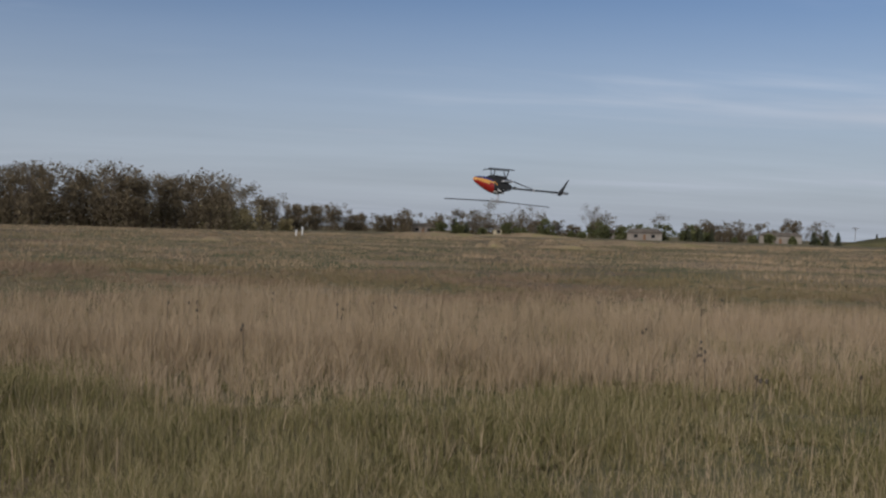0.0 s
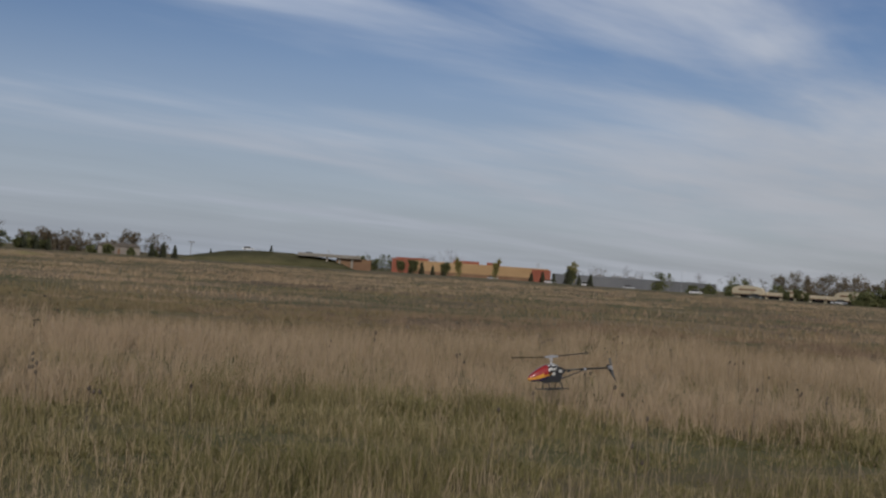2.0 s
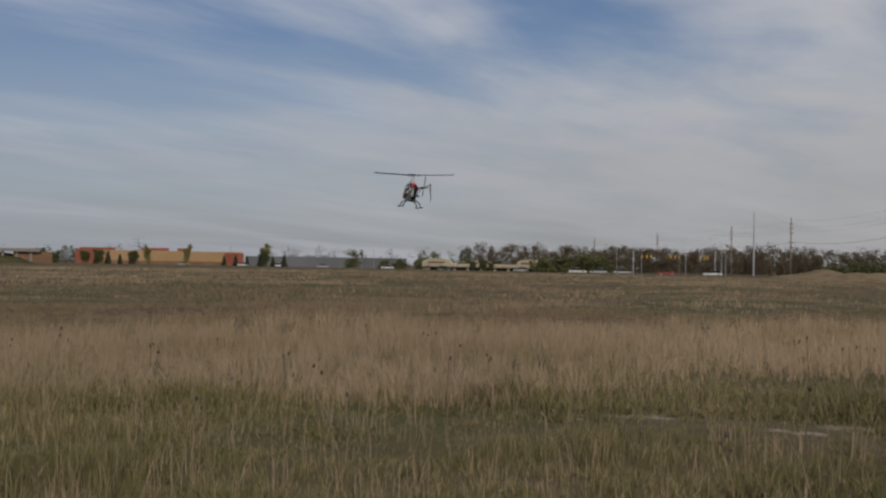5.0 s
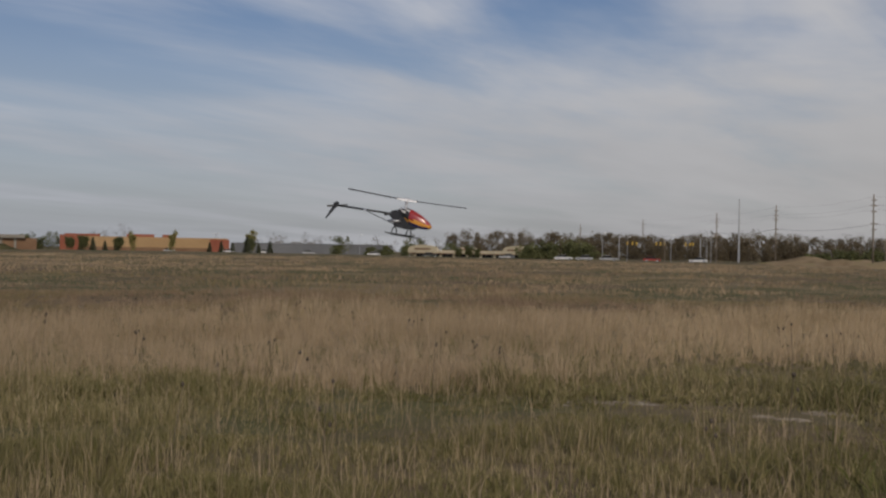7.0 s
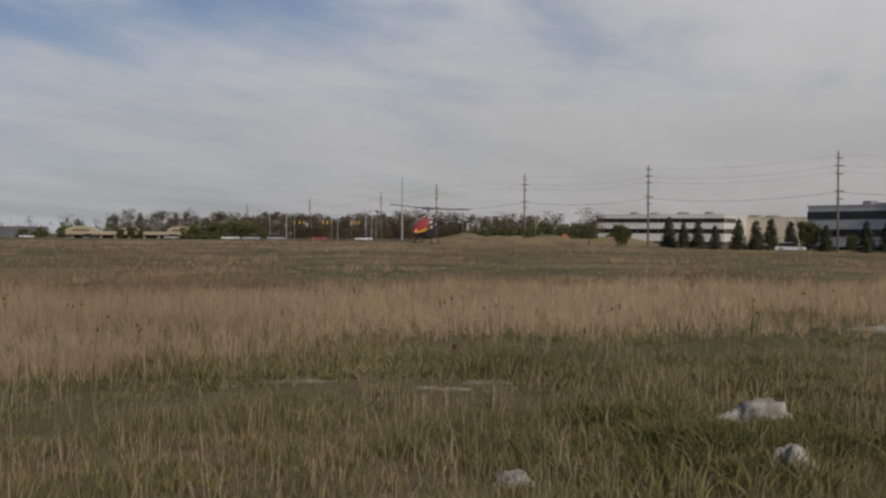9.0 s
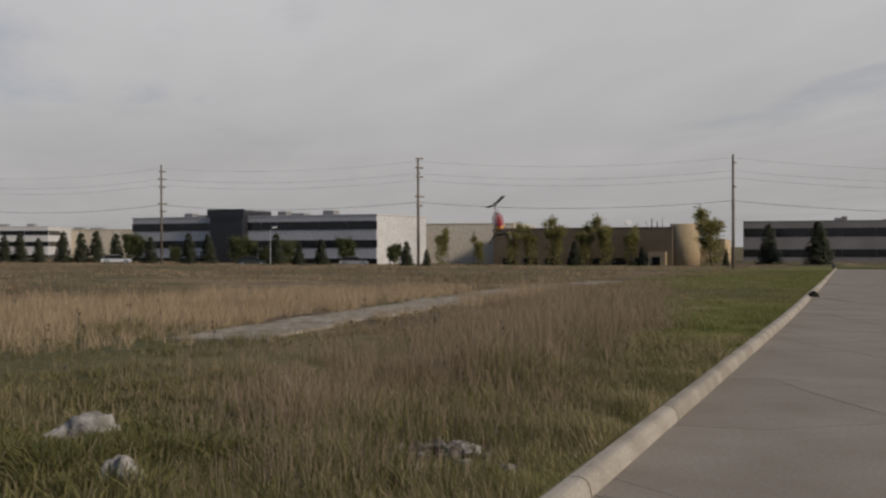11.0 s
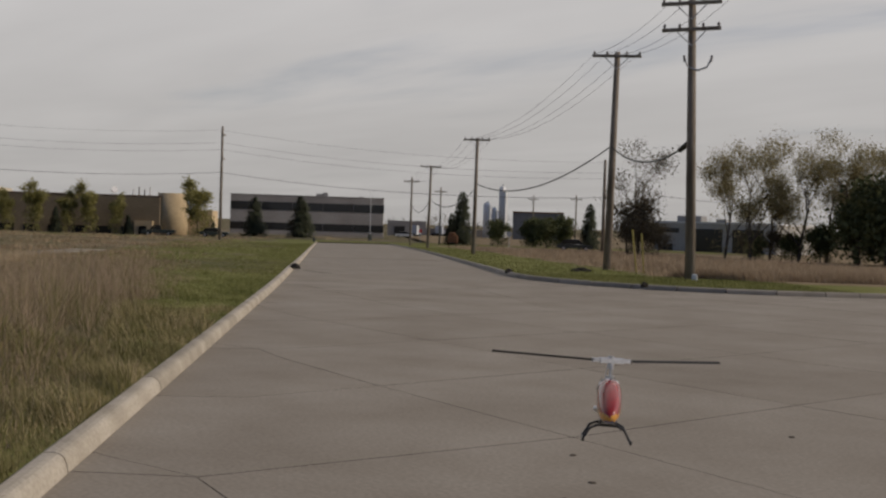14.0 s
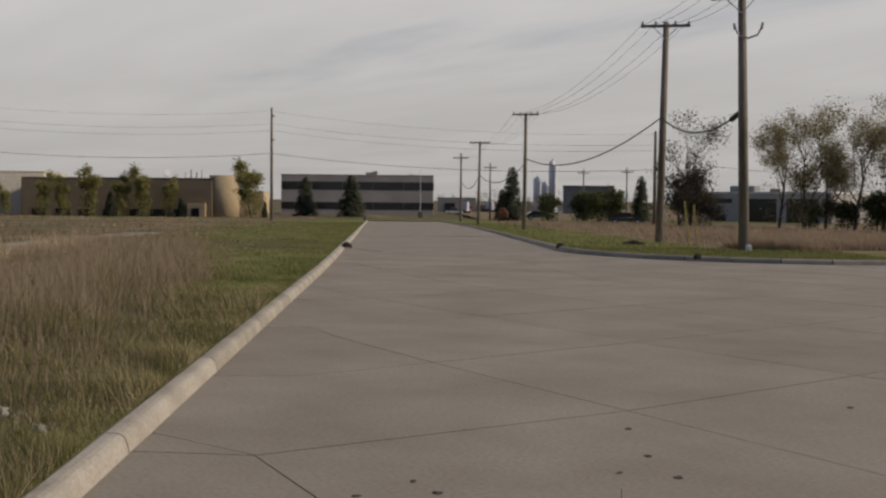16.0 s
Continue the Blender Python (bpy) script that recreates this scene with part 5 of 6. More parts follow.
# ---- poles and wires ----
def utility_pole(p, h, arms, yaw, lean=0.0, label="weathered timber utility pole with crossarms", group="utility poles", rad=0.15):
    t = thing("utility_pole", Matrix.Translation(p) @ Matrix.Rotation(yaw, 4, "Z") @ Matrix.Rotation(radians(lean), 4, "Y"), label, "utility pole", group)
    part("post", Shape().tube([(0, 0, -0.5), (0, 0, h * 0.5), (0, 0, h)], [rad, rad * 0.85, rad * 0.68], 10), M_POLE, t, smooth=True)
    for z, w, insul in arms:
        thick = 0.06 if insul else 0.10
        part("crossarm", Shape().box(-w / 2, -rad - 0.10, z - thick, w / 2, -rad + 0.02, z + thick, bevel=0.015), M_POLE, t)
        if insul:
            for s in (-1, 1):
                part("brace", Shape().tube([(s * w * 0.25, -rad - 0.04, z - 0.05), (0, -rad, z - 0.55)], 0.018, 5), M_STEEL, t)
            for x in (-w / 2 + 0.08, -w * 0.2, w * 0.2, w / 2 - 0.08):
                part("insulator", Shape().tube([(x, -rad - 0.04, z + 0.05), (x, -rad - 0.04, z + 0.14), (x, -rad - 0.04, z + 0.2)], [0.03, 0.055, 0.03], 8), M_INSUL, t)
    return t


def wire(a, b, sag, r, name="overhead_wire", label="thin black overhead wire between poles"):
    a, b = Vector(a), Vector(b)
    pts = [a.lerp(b, k / 16) - Vector((0, 0, sag * 4 * (k / 16) * (1 - k / 16))) for k in range(17)]
    return tagged(part(name, Shape().tube(pts, r, 4), M_WIRE), label, "wire", "overhead wires")


LINE = radians(-126 + 90)
NEAR = []
for az, d, h, arms, lean in ((142.62, 40.0, 9.65, ((9.38, 2.0, True), (8.5, 1.95, True)), -1.5), (138.6, 50.8, 9.5, ((9.3, 2.1, True),), 0.9), (132.0, 84.0, 8.5, ((8.35, 1.9, True),), 0.3), (129.72, 118, 8.5, ((8.35, 2.1, True),), 0.9), (128.85, 150, 8.9, ((8.3, 2.0, True),), 0)):
    p = ground(az, d)
    t = utility_pole(p + Vector((0, 0, 0.05)), h, arms, -math.atan2(p.x, p.y) - 0.1, lean, rad=0.185 if d < 60 else 0.16)
    NEAR.append((p, h))
p, h = NEAR[0]
t = thing("pole_bracket", facing(p + Vector((0, 0, h - 2.4))), "grey forked bracket with insulators on the pole", "bracket")
part("arm", Shape().tube([(-0.42, -0.2, 0.25), (-0.30, -0.2, 0.02), (0, -0.18, -0.08), (0.30, -0.2, 0.02), (0.42, -0.2, 0.25)], 0.035, 6), M_STEEL, t)
for s in (-1, 1):
    part("insulator", Shape().tube([(s * 0.42, -0.2, 0.2), (s * 0.46, -0.2, 0.42)], [0.05, 0.035], 8), M_INSUL, t)
for (p, h), (q, k) in zip(NEAR, NEAR[1:]):
    for s in (-0.95, -0.4, 0.4, 0.95):
        wire(p + Vector((s * 0.8, s * 0.6, h - 0.1)), q + Vector((s * 0.8, s * 0.6, k - 0.05)), 0.3 if (q - p).length < 20 else 0.9, 0.008)
    # the heavy telephone cable sags low
    wire(p + Vector((0, 0, h * (0.51 if p.length < 45 else 0.575))), q + Vector((0, 0, k * (0.575 if q.length < 60 else 0.62))), 0.75 if (q - p).length < 20 else 1.15, 0.035, "telephone_cable", "thick black telephone cable sagging between poles")
p, h = NEAR[0]
q, k = NEAR[1]
a, b = p + Vector((0, 0, h * 0.51)), q + Vector((0, 0, k * 0.575))
box = part("splice_case", Shape().tube([a.lerp(b, 0.06) - Vector((0, 0, 0.17)), a.lerp(b, 0.14) - Vector((0, 0, 0.37))], 0.10, 10), M_WIRE)
tagged(box, "black cable splice case hung on the cable", "splice case")

STREET = []
ARMS = ((14.4, 1.3, False), (13.2, 1.5, False), (12.0, 1.3, False), (9.4, 1.7, False), (8.2, 1.2, False))
for k, (az, d, h) in enumerate(((138.35, 118, 9.6), (119.53, 143, 13.9), (104.19, 152, 14.5), (91.71, 184, 15.4), (82.9, 216, 15.2), (76.86, 258, 15.6), (72.5, 322, 16.0), (69.75, 392, 16.4), (66.24, 470, 16.4), (63.2, 560, 16.4), (60.4, 650, 16.2))):
    p = ground(az, d)
    arms = tuple((z, w, False) for z, w, _ in ARMS) if k > 1 else ((h - 1.0, 0.5, False), (h * 0.72, 0.5, False)) if k else ((h * 0.62, 1.3, False),)
    utility_pole(p, h, arms, LINE - radians(20), 0, "tall slim timber power pole with short arms", "power poles along the far road", 0.20)
    STREET.append((p, h))
for (p, h), (q, k) in zip(STREET, STREET[1:9]):
    for f, r in ((0.97, 0.008), (0.86, 0.010), (0.80, 0.010), (0.60, 0.022)):
        wire(p + Vector((0, 0, h * f)), q + Vector((0, 0, k * f)), 0.9, r * 0.75 * (1 + p.length / 400))
wire(STREET[0][0] + Vector((0, 0, 7.0)), STREET[0][0] + Vector((14, -60, 7.2)), 0.9, 0.02)
for az, d, h in ((134.9, 190, 8.6), (137.0, 185, 8.6), (130.3, 175, 8.8), (27.0, 470, 6.0), (77.4, 300, 7.0), (67.3, 330, 6.5)):
    utility_pole(ground(az, d), h, ((h - 0.7, 1.9, True),), -radians(az), 0, "distant timber pole with a crossarm", "distant poles", 0.15)
p = ground(70.8, 350)
mast = thing("mast", Matrix.Translation(p), "tall plain grey mast", "mast")
part("shaft", Shape().tube([(0, 0, -0.3), (0, 0, 18.9)], [0.3, 0.16], 10), M_STEEL, mast)
p = ground(28.25, 440)
mast = thing("light_mast", Matrix.Translation(p), "high light mast with a crown of lamps", "light mast")
part("shaft", Shape().tube([(0, 0, -0.3), (0, 0, 6.3)], [0.2, 0.12], 8), M_STEEL, mast)
part("lamp_crown", Shape().box(-0.9, -0.9, 6.2, 0.9, 0.9, 6.7, bevel=0.2), M_STEEL, mast)
p = ground(126.85, 235)
mast = thing("flagpole", Matrix.Translation(p), "bare white flagpole before the grey office", "flagpole")
part("shaft", Shape().tube([(0, 0, -0.3), (0, 0, 9.6)], [0.07, 0.04], 8), M_WHITE, mast)
part("base", Shape().box(-0.3, -0.3, -0.3, 0.3, 0.3, 1.2), M_CARDARK, mast)
for az, d, h in ((34.9, 900, 13), (35.5, 930, 10), (33.9, 900, 10), (45.3, 700, 11)):
    p = ground(az, d)
    t = thing("pylon", facing(p), "distant steel lattice pylon", "pylon", "distant pylons")
    part("legs", Shape().tube([(-1.6, 0, -0.3), (-0.25, 0, h)], 0.12, 4).tube([(1.6, 0, -0.3), (0.25, 0, h)], 0.12, 4), M_STEEL, t)
    for k in range(3):
        part("arm", Shape().box(-2.2, -0.1, h * (0.72 + 0.12 * k), 2.2, 0.1, h * (0.72 + 0.12 * k) + 0.2), M_STEEL, t)

# street lights and signals by the far crossing
for az, d, h in ((64.3, 330, 7.5), (65.5, 340, 6.8), (67.6, 335, 7.5), (69.3, 330, 7.8), (69.5, 335, 7.4), (52.3, 400, 7), (96.9, 178, 5.6)):
    p = ground(az, d)
    t = thing("street_lamp", facing(p), "slim grey street lamp", "street lamp", "street lamps at the crossing")
    part("post", Shape().tube([(0, 0, -0.3), (0, 0, h), (0.5, 0, h + 0.2)], [0.08, 0.05, 0.04], 8), M_STEEL, t)
    part("lamp_head", Shape().box(0.3, -0.15, h + 0.12, 1.0, 0.15, h + 0.3, bevel=0.05), M_WHITE, t)
for az in (65.5, 65.75, 65.95, 66.9, 67.1, 67.3, 68.3, 68.5, 68.65):
    p = ground(az, 333)
    t = thing("traffic_signal", facing(p + Vector((0, 0, 4.6))), "yellow traffic signal hung over the crossing", "traffic signal", "traffic signals")
    part("housing", Shape().box(-0.18, -0.15, 0, 0.18, 0.15, 0.95, bevel=0.04), M_SIGNAL, t)
    part("hanger", Shape().tube([(0, 0, 0.95), (0, 0, 1.5)], 0.03, 5), M_WIRE, t)
a, b = ground(65.1, 333), ground(69.0, 333)
wire(a + Vector((0, 0, 6.4)), b + Vector((0, 0, 6.4)), 0.35, 0.03, "span_wire", "span wire that carries the traffic signals")
for az in (65.1, 69.0):
    p = ground(az, 333)
    t = thing("signal_post", Matrix.Translation(p), "grey steel signal post", "signal post", "signal posts")
    part("post", Shape().tube([(0, 0, -0.3), (0, 0, 6.8)], 0.12, 8), M_STEEL, t)


# ---- vehicles ----
def vehicle(p, yaw, paint, label, kind="car", length=4.6, group="vehicles on the far road"):
    t = thing(kind, Matrix.Translation(p) @ Matrix.Rotation(yaw, 4, "Z"), label, kind.replace("_", " "), group)
    w = 0.9
    hood = 1.0 if kind == "pickup" else 0.88
    prof = [(-length / 2, 0.35), (-length / 2, hood - 0.1), (-length * 0.47, hood), (length * 0.45, hood - 0.05), (length / 2, hood - 0.25), (length / 2, 0.35)]
    part("body", Shape().prism(prof, -w, w), paint, t)
    cab = [(-length * 0.42, hood), (-length * 0.30, 1.45), (length * 0.10, 1.47), (length * 0.26, hood)] if kind == "car" else [(-length * 0.10, hood), (-length * 0.06, 1.72), (length * 0.14, 1.72), (length * 0.27, hood)]
    part("cabin", Shape().prism(cab, -w * 0.88, w * 0.88), M_GLASS, t)
    roof = [(cab[1][0] + 0.05, cab[1][1] - 0.02), (cab[1][0] + 0.1, cab[1][1] + 0.04), (cab[2][0] - 0.1, cab[2][1] + 0.04), (cab[2][0], cab[2][1] - 0.02)]
    part("roof", Shape().prism(roof, -w * 0.86, w * 0.86), paint, t)
    for x in (-length * 0.31, length * 0.31):
        for s in (-1, 1):
            wh = part("wheel", Shape().tube([(x, s * (w - 0.2), 0.33), (x, s * (w + 0.02), 0.33)], 0.34, 14), M_TYRE, t)
            part("rim", Shape().tube([(x, s * (w + 0.02), 0.33), (x, s * (w + 0.035), 0.33)], 0.2, 10), M_STEEL, wh)
    return t


def across(az, flip=0):
    return -radians(az) + math.pi * flip


pickup = vehicle(ground(126.05, 205), across(126, 1), M_CARDARK, "dark green pickup driving along the cross street", "pickup", 5.6)
saloon = vehicle(ground(118.0, 205), across(118), M_CARDARK, "dark saloon car driving along the cross street", "car", 4.9)
for az, d, mat, f, lb in ((62.4, 300, M_CARWHITE, 0, "white car on the far road"), (63.4, 302, M_CARSILVER, 1, "silver car on the far road"), (64.6, 300, M_CARSILVER, 0, "silver car on the far road"), (68.9, 300, M_CARWHITE, 1, "white car at the crossing"), (66.7, 310, M_CARRED, 0, "red car at the crossing"),
                          (43.1, 480, M_CARSILVER, 0, "silver car by the store"), (45.9, 470, M_CARWHITE, 0, "white car by the store"), (47.6, 450, M_CARWHITE, 1, "white car by the grey store"), (49.8, 440, M_CARSILVER, 0, "silver car by the grey store"), (53.0, 400, M_CARWHITE, 0, "white van by the bushes"),
                          (89.6, 185, M_CARWHITE, 0, "white car before the offices"), (96.0, 180, M_CARDARK, 0, "dark car before the offices"), (137.0, 150, M_CARDARK, 0, "dark car parked by the green trees"), (128.55, 290, M_CARWHITE, 0, "white car parked in the yard"), (101.0, 180, M_CARSILVER, 0, "silver car before the offices"), (55.8, 350, M_CARDARK, 0, "dark car before the shops"), (59.6, 345, M_CARSILVER, 1, "silver car before the shops")):
    vehicle(ground(az, d), across(az, f), mat, lb)
for az in (31.0, 34.0):
    p = ground(az, 436)
    vehicle(p + Vector((0, 0, 4.7 if az < 33 else 4.3)), across(az), M_CARWHITE, "white van on the overpass road")
for az, d in ((129.05, 300), (130.3, 330)):
    p = ground(az, d)
    t = thing("lorry", Matrix.Translation(p) @ Matrix.Rotation(across(az) + 1.2, 4, "Z"), "white lorry cab parked in the yard", "lorry", "lorries in the yard")
    part("cab", Shape().prism([(-0.9, 0.6), (2.0, 0.6), (2.1, 1.45), (0.95, 1.6), (0.7, 2.5), (0.3, 3.1), (-0.9, 3.1)], -1.0, 1.0), M_CARWHITE, t)
    part("windscreen", Shape().prism([(0.99, 1.66), (1.03, 1.66), (0.78, 2.44), (0.74, 2.44)], -0.9, 0.9), M_GLASS, t)
    part("chassis", Shape().box(-4, -0.5, 0.5, 0, 0.5, 0.9), M_CARBON, t)
    for x in (-3, 1):
        part("wheel", Shape().tube([(x, -1.2, 0.5), (x, 1.2, 0.5)], 0.5, 12), M_TYRE, t)

for k, (az, h) in enumerate(((32.1, 2.4), (29.2, 1.6), (35.9, 2.0))):
    c = copy_thing(spruce, Matrix.Translation(ground(az, 432) + Vector((0, 0, 4.75 if k == 0 else 3.0))) @ Matrix.Rotation(k, 4, "Z"))
    c.scale = (h / 5.4, h / 5.4, h / 5.4)
    tagged(c, "small dark conifer on the highway bank", "tree", "conifers on the bank")
# cross street at the end of the road
s = Shape()
vv = []
for k in range(36):
    v = -320 + 20 * k
    for u in (196, 208):
        x, y = xy(u, v)
        vv.append((x, y, float(terrain(x, y)) + 0.16))
s.add(vv, [(2 * k, 2 * k + 1, 2 * k + 3, 2 * k + 2) for k in range(35)])
tagged(part("cross_street", s, M_ASPH), "grey asphalt cross street at the road's end", "road", kind="structure")
s = Shape()
vv = []
for k in range(9):
    v = -60 + 15 * k
    for u in (158.5, 195):
        x, y = xy(u, v)
        vv.append((x, y, float(terrain(x, y)) + 0.13))
s.add(vv, [(2 * k, 2 * k + 1, 2 * k + 3, 2 * k + 2) for k in range(8)])
tagged(part("end_lawn", s, M_LAWN), "mown green lawn at the road's end", "ground", kind="structure")

# ---- small things ----
for k, (px, py) in enumerate(((5.82, -4.32), (5.43, -6.08), (4.89, -5.77), (5.20, -5.55), (5.68, -8.96), (5.50, -4.27), (5.73, -3.83), (6.17, -6.68))):
    ob = rock("dirt_clod", (px, py), (0.016 + 0.008 * (k % 3), 0.03, 0.008), 70 + k, "small dark clod of dirt on the concrete", M_BARK, "clods on the road")
    ob.location.z -= 0.118

for k, (az, d, lean) in enumerate(((140.05, 47.6, -7), (140.4, 47.4, -5))):
    p = ground(az, d)
    t = thing("marker_stake", facing(p) @ Matrix.Rotation(radians(lean), 4, "Y"), "thin faded yellow marker stake leaning in the verge", "stake", "marker stakes")
    part("stake", Shape().box(-0.035, -0.02, -0.2, 0.035, 0.02, 1.85 - 0.15 * k, bevel=0.008), M_YELLOW, t)
p = ground(142.75, 39.6)
t = thing("pole_tag", facing(p + Vector((0.12, 0.0, 0.0))), "small white conduit box at the pole's foot", "utility box")
part("box", Shape().box(0.06, -0.18, -0.05, 0.24, -0.02, 0.32, bevel=0.02), M_WHITE, t)
for az, d, sx in ((137.3, 46, 0.55), (123.2, 39.6, 0.2), (133.8, 40.8, 0.2), (140.45, 34.2, 0.12)):
    p = ground(az, d)
    rock("dark_clump", (p.x, p.y), (sx, sx * 0.7, 0.12), int(az), "dark clump of dead leaves by the kerb", M_JOINT, "dark clumps")
p = ground(124.1, 150)
t = thing("hydrant", Matrix.Translation(p), "small dark fire hydrant at the road's end", "hydrant")
part("barrel", Shape().tube([(0, 0, -0.1), (0, 0, 0.55), (0, 0, 0.62), (0, 0, 0.75)], [0.14, 0.13, 0.17, 0.05], 10), M_CARDARK, t)
part("nozzle", Shape().tube([(-0.24, 0, 0.45), (0.24, 0, 0.45)], 0.06, 8), M_CARDARK, t)
p = ground(130.95, 130)
t = thing("junk_cart", facing(p), "rusty brown cart frame standing in the field", "cart")
part("frame", Shape().box(-0.62, -0.4, 0.7, 0.62, 0.4, 1.55, bevel=0.14), M_RUST, t)
part("load", Shape().box(-0.5, -0.35, 1.52, 0.35, 0.3, 1.86, bevel=0.16), M_RUST, t)
for x in (-0.45, 0.45):
    part("leg", Shape().box(x - 0.05, -0.3, -0.2, x + 0.05, 0.3, 0.72), M_RUST, t)
for az, d, h in ((133.75, 150, 1.9), (129.35, 230, 2.2)):
    p = ground(az, d)
    t = thing("road_sign", facing(p), "small octagonal road sign on a post", "sign", "road signs")
    part("post", Shape().tube([(0, 0, -0.2), (0, 0, h)], 0.05, 6), M_STEEL, t)
    part("plate", Shape().tube([(0, -0.06, h), (0, -0.03, h)], 0.38, 8), M_RED if az < 130 else M_STEEL, t)
p = ground(78.9, 262)
t = thing("entrance_sign", facing(p), "orange brick entrance sign with a gabled top", "sign")
part("wall", Shape().prism([(-1.6, -0.3), (3.6, -0.3), (3.6, 1.3), (-1.6, 1.3)], 0, 0.6), M_ORANGEBRICK, t)
part("gable", Shape().prism([(-1.6, 1.31), (1.2, 1.31), (-0.2, 2.6)], 0.1, 0.5), M_ORANGEBRICK, t)
part("panel", Shape().box(-2.6, -0.3, -0.2, -0.3, -0.05, 0.9, bevel=0.03), M_WHITE, t)
for az, d, h in ((1.65, 160, 1.25), (1.35, 150, 0.85)):
    p = ground(az, d)
    t = thing("marker_post", Matrix.Translation(p), "short white marker post in the field", "post", "marker posts")
    part("post", Shape().tube([(0, 0, -0.1), (0, 0, h)], 0.10, 8), M_WHITE, t)
    part("cap", Shape().tube([(0, 0, h), (0, 0, h + 0.08)], [0.11, 0.06], 8), M_WHITE, t)
p = ground(84.25, 78)
t = thing("stick", Matrix.Translation(p + Vector((0, 0, 0.42))) @ Matrix.Rotation(radians(28), 4, "Y"), "pale broken stick lying on the grass", "stick")
part("stem", Shape().tube([(-0.5, 0, 0.02), (0.05, 0, 0), (0.55, 0, 0.03)], [0.035, 0.04, 0.025], 6), M_ROCK, t)
for k, (az, d, w, dp, h) in enumerate(((-3.2, 97, 4, 2.0, 0.55), (11.0, 104, 1.8, 1.4, 0.7), (15.0, 108, 6, 2, 0.45), (18.2, 150, 12, 4, 0.8), (8.0, 240, 12, 6, 1.3), (79.0, 250, 22, 8, 2.1), (74.5, 270, 16, 8, 2.4), (76.5, 240, 20, 8, 1.6), (151, 130, 30, 6, 0.4), (13.0, 330, 20, 6, 1.2))):
    p = ground(az, d)
    bm = bmesh.new()
    bmesh.ops.create_grid(bm, x_segments=28, y_segments=14, size=1)
    for q in bm.verts:
        x, y = q.co.x, q.co.y
        r = max(0, 1 - x * x) * max(0, 1 - y * y)
        q.co = (x * w, y * dp, -0.1 + h * r * (0.75 + 0.9 * noise.noise(Vector((x * 2.2 + k * 5, y * 2.2, 0)))))
    me = bpy.data.meshes.new("dirt_mound")
    bm.to_mesh(me)
    bm.free()
    me.polygons.foreach_set("use_smooth", [True] * len(me.polygons))
    me.materials.append(M_DIRT)
    ob = new("dirt_mound", me)
    ob.matrix_basis = facing(p)
    tagged(ob, "low mound of bare earth and dry grass in the field", "mound", "mounds in the field")

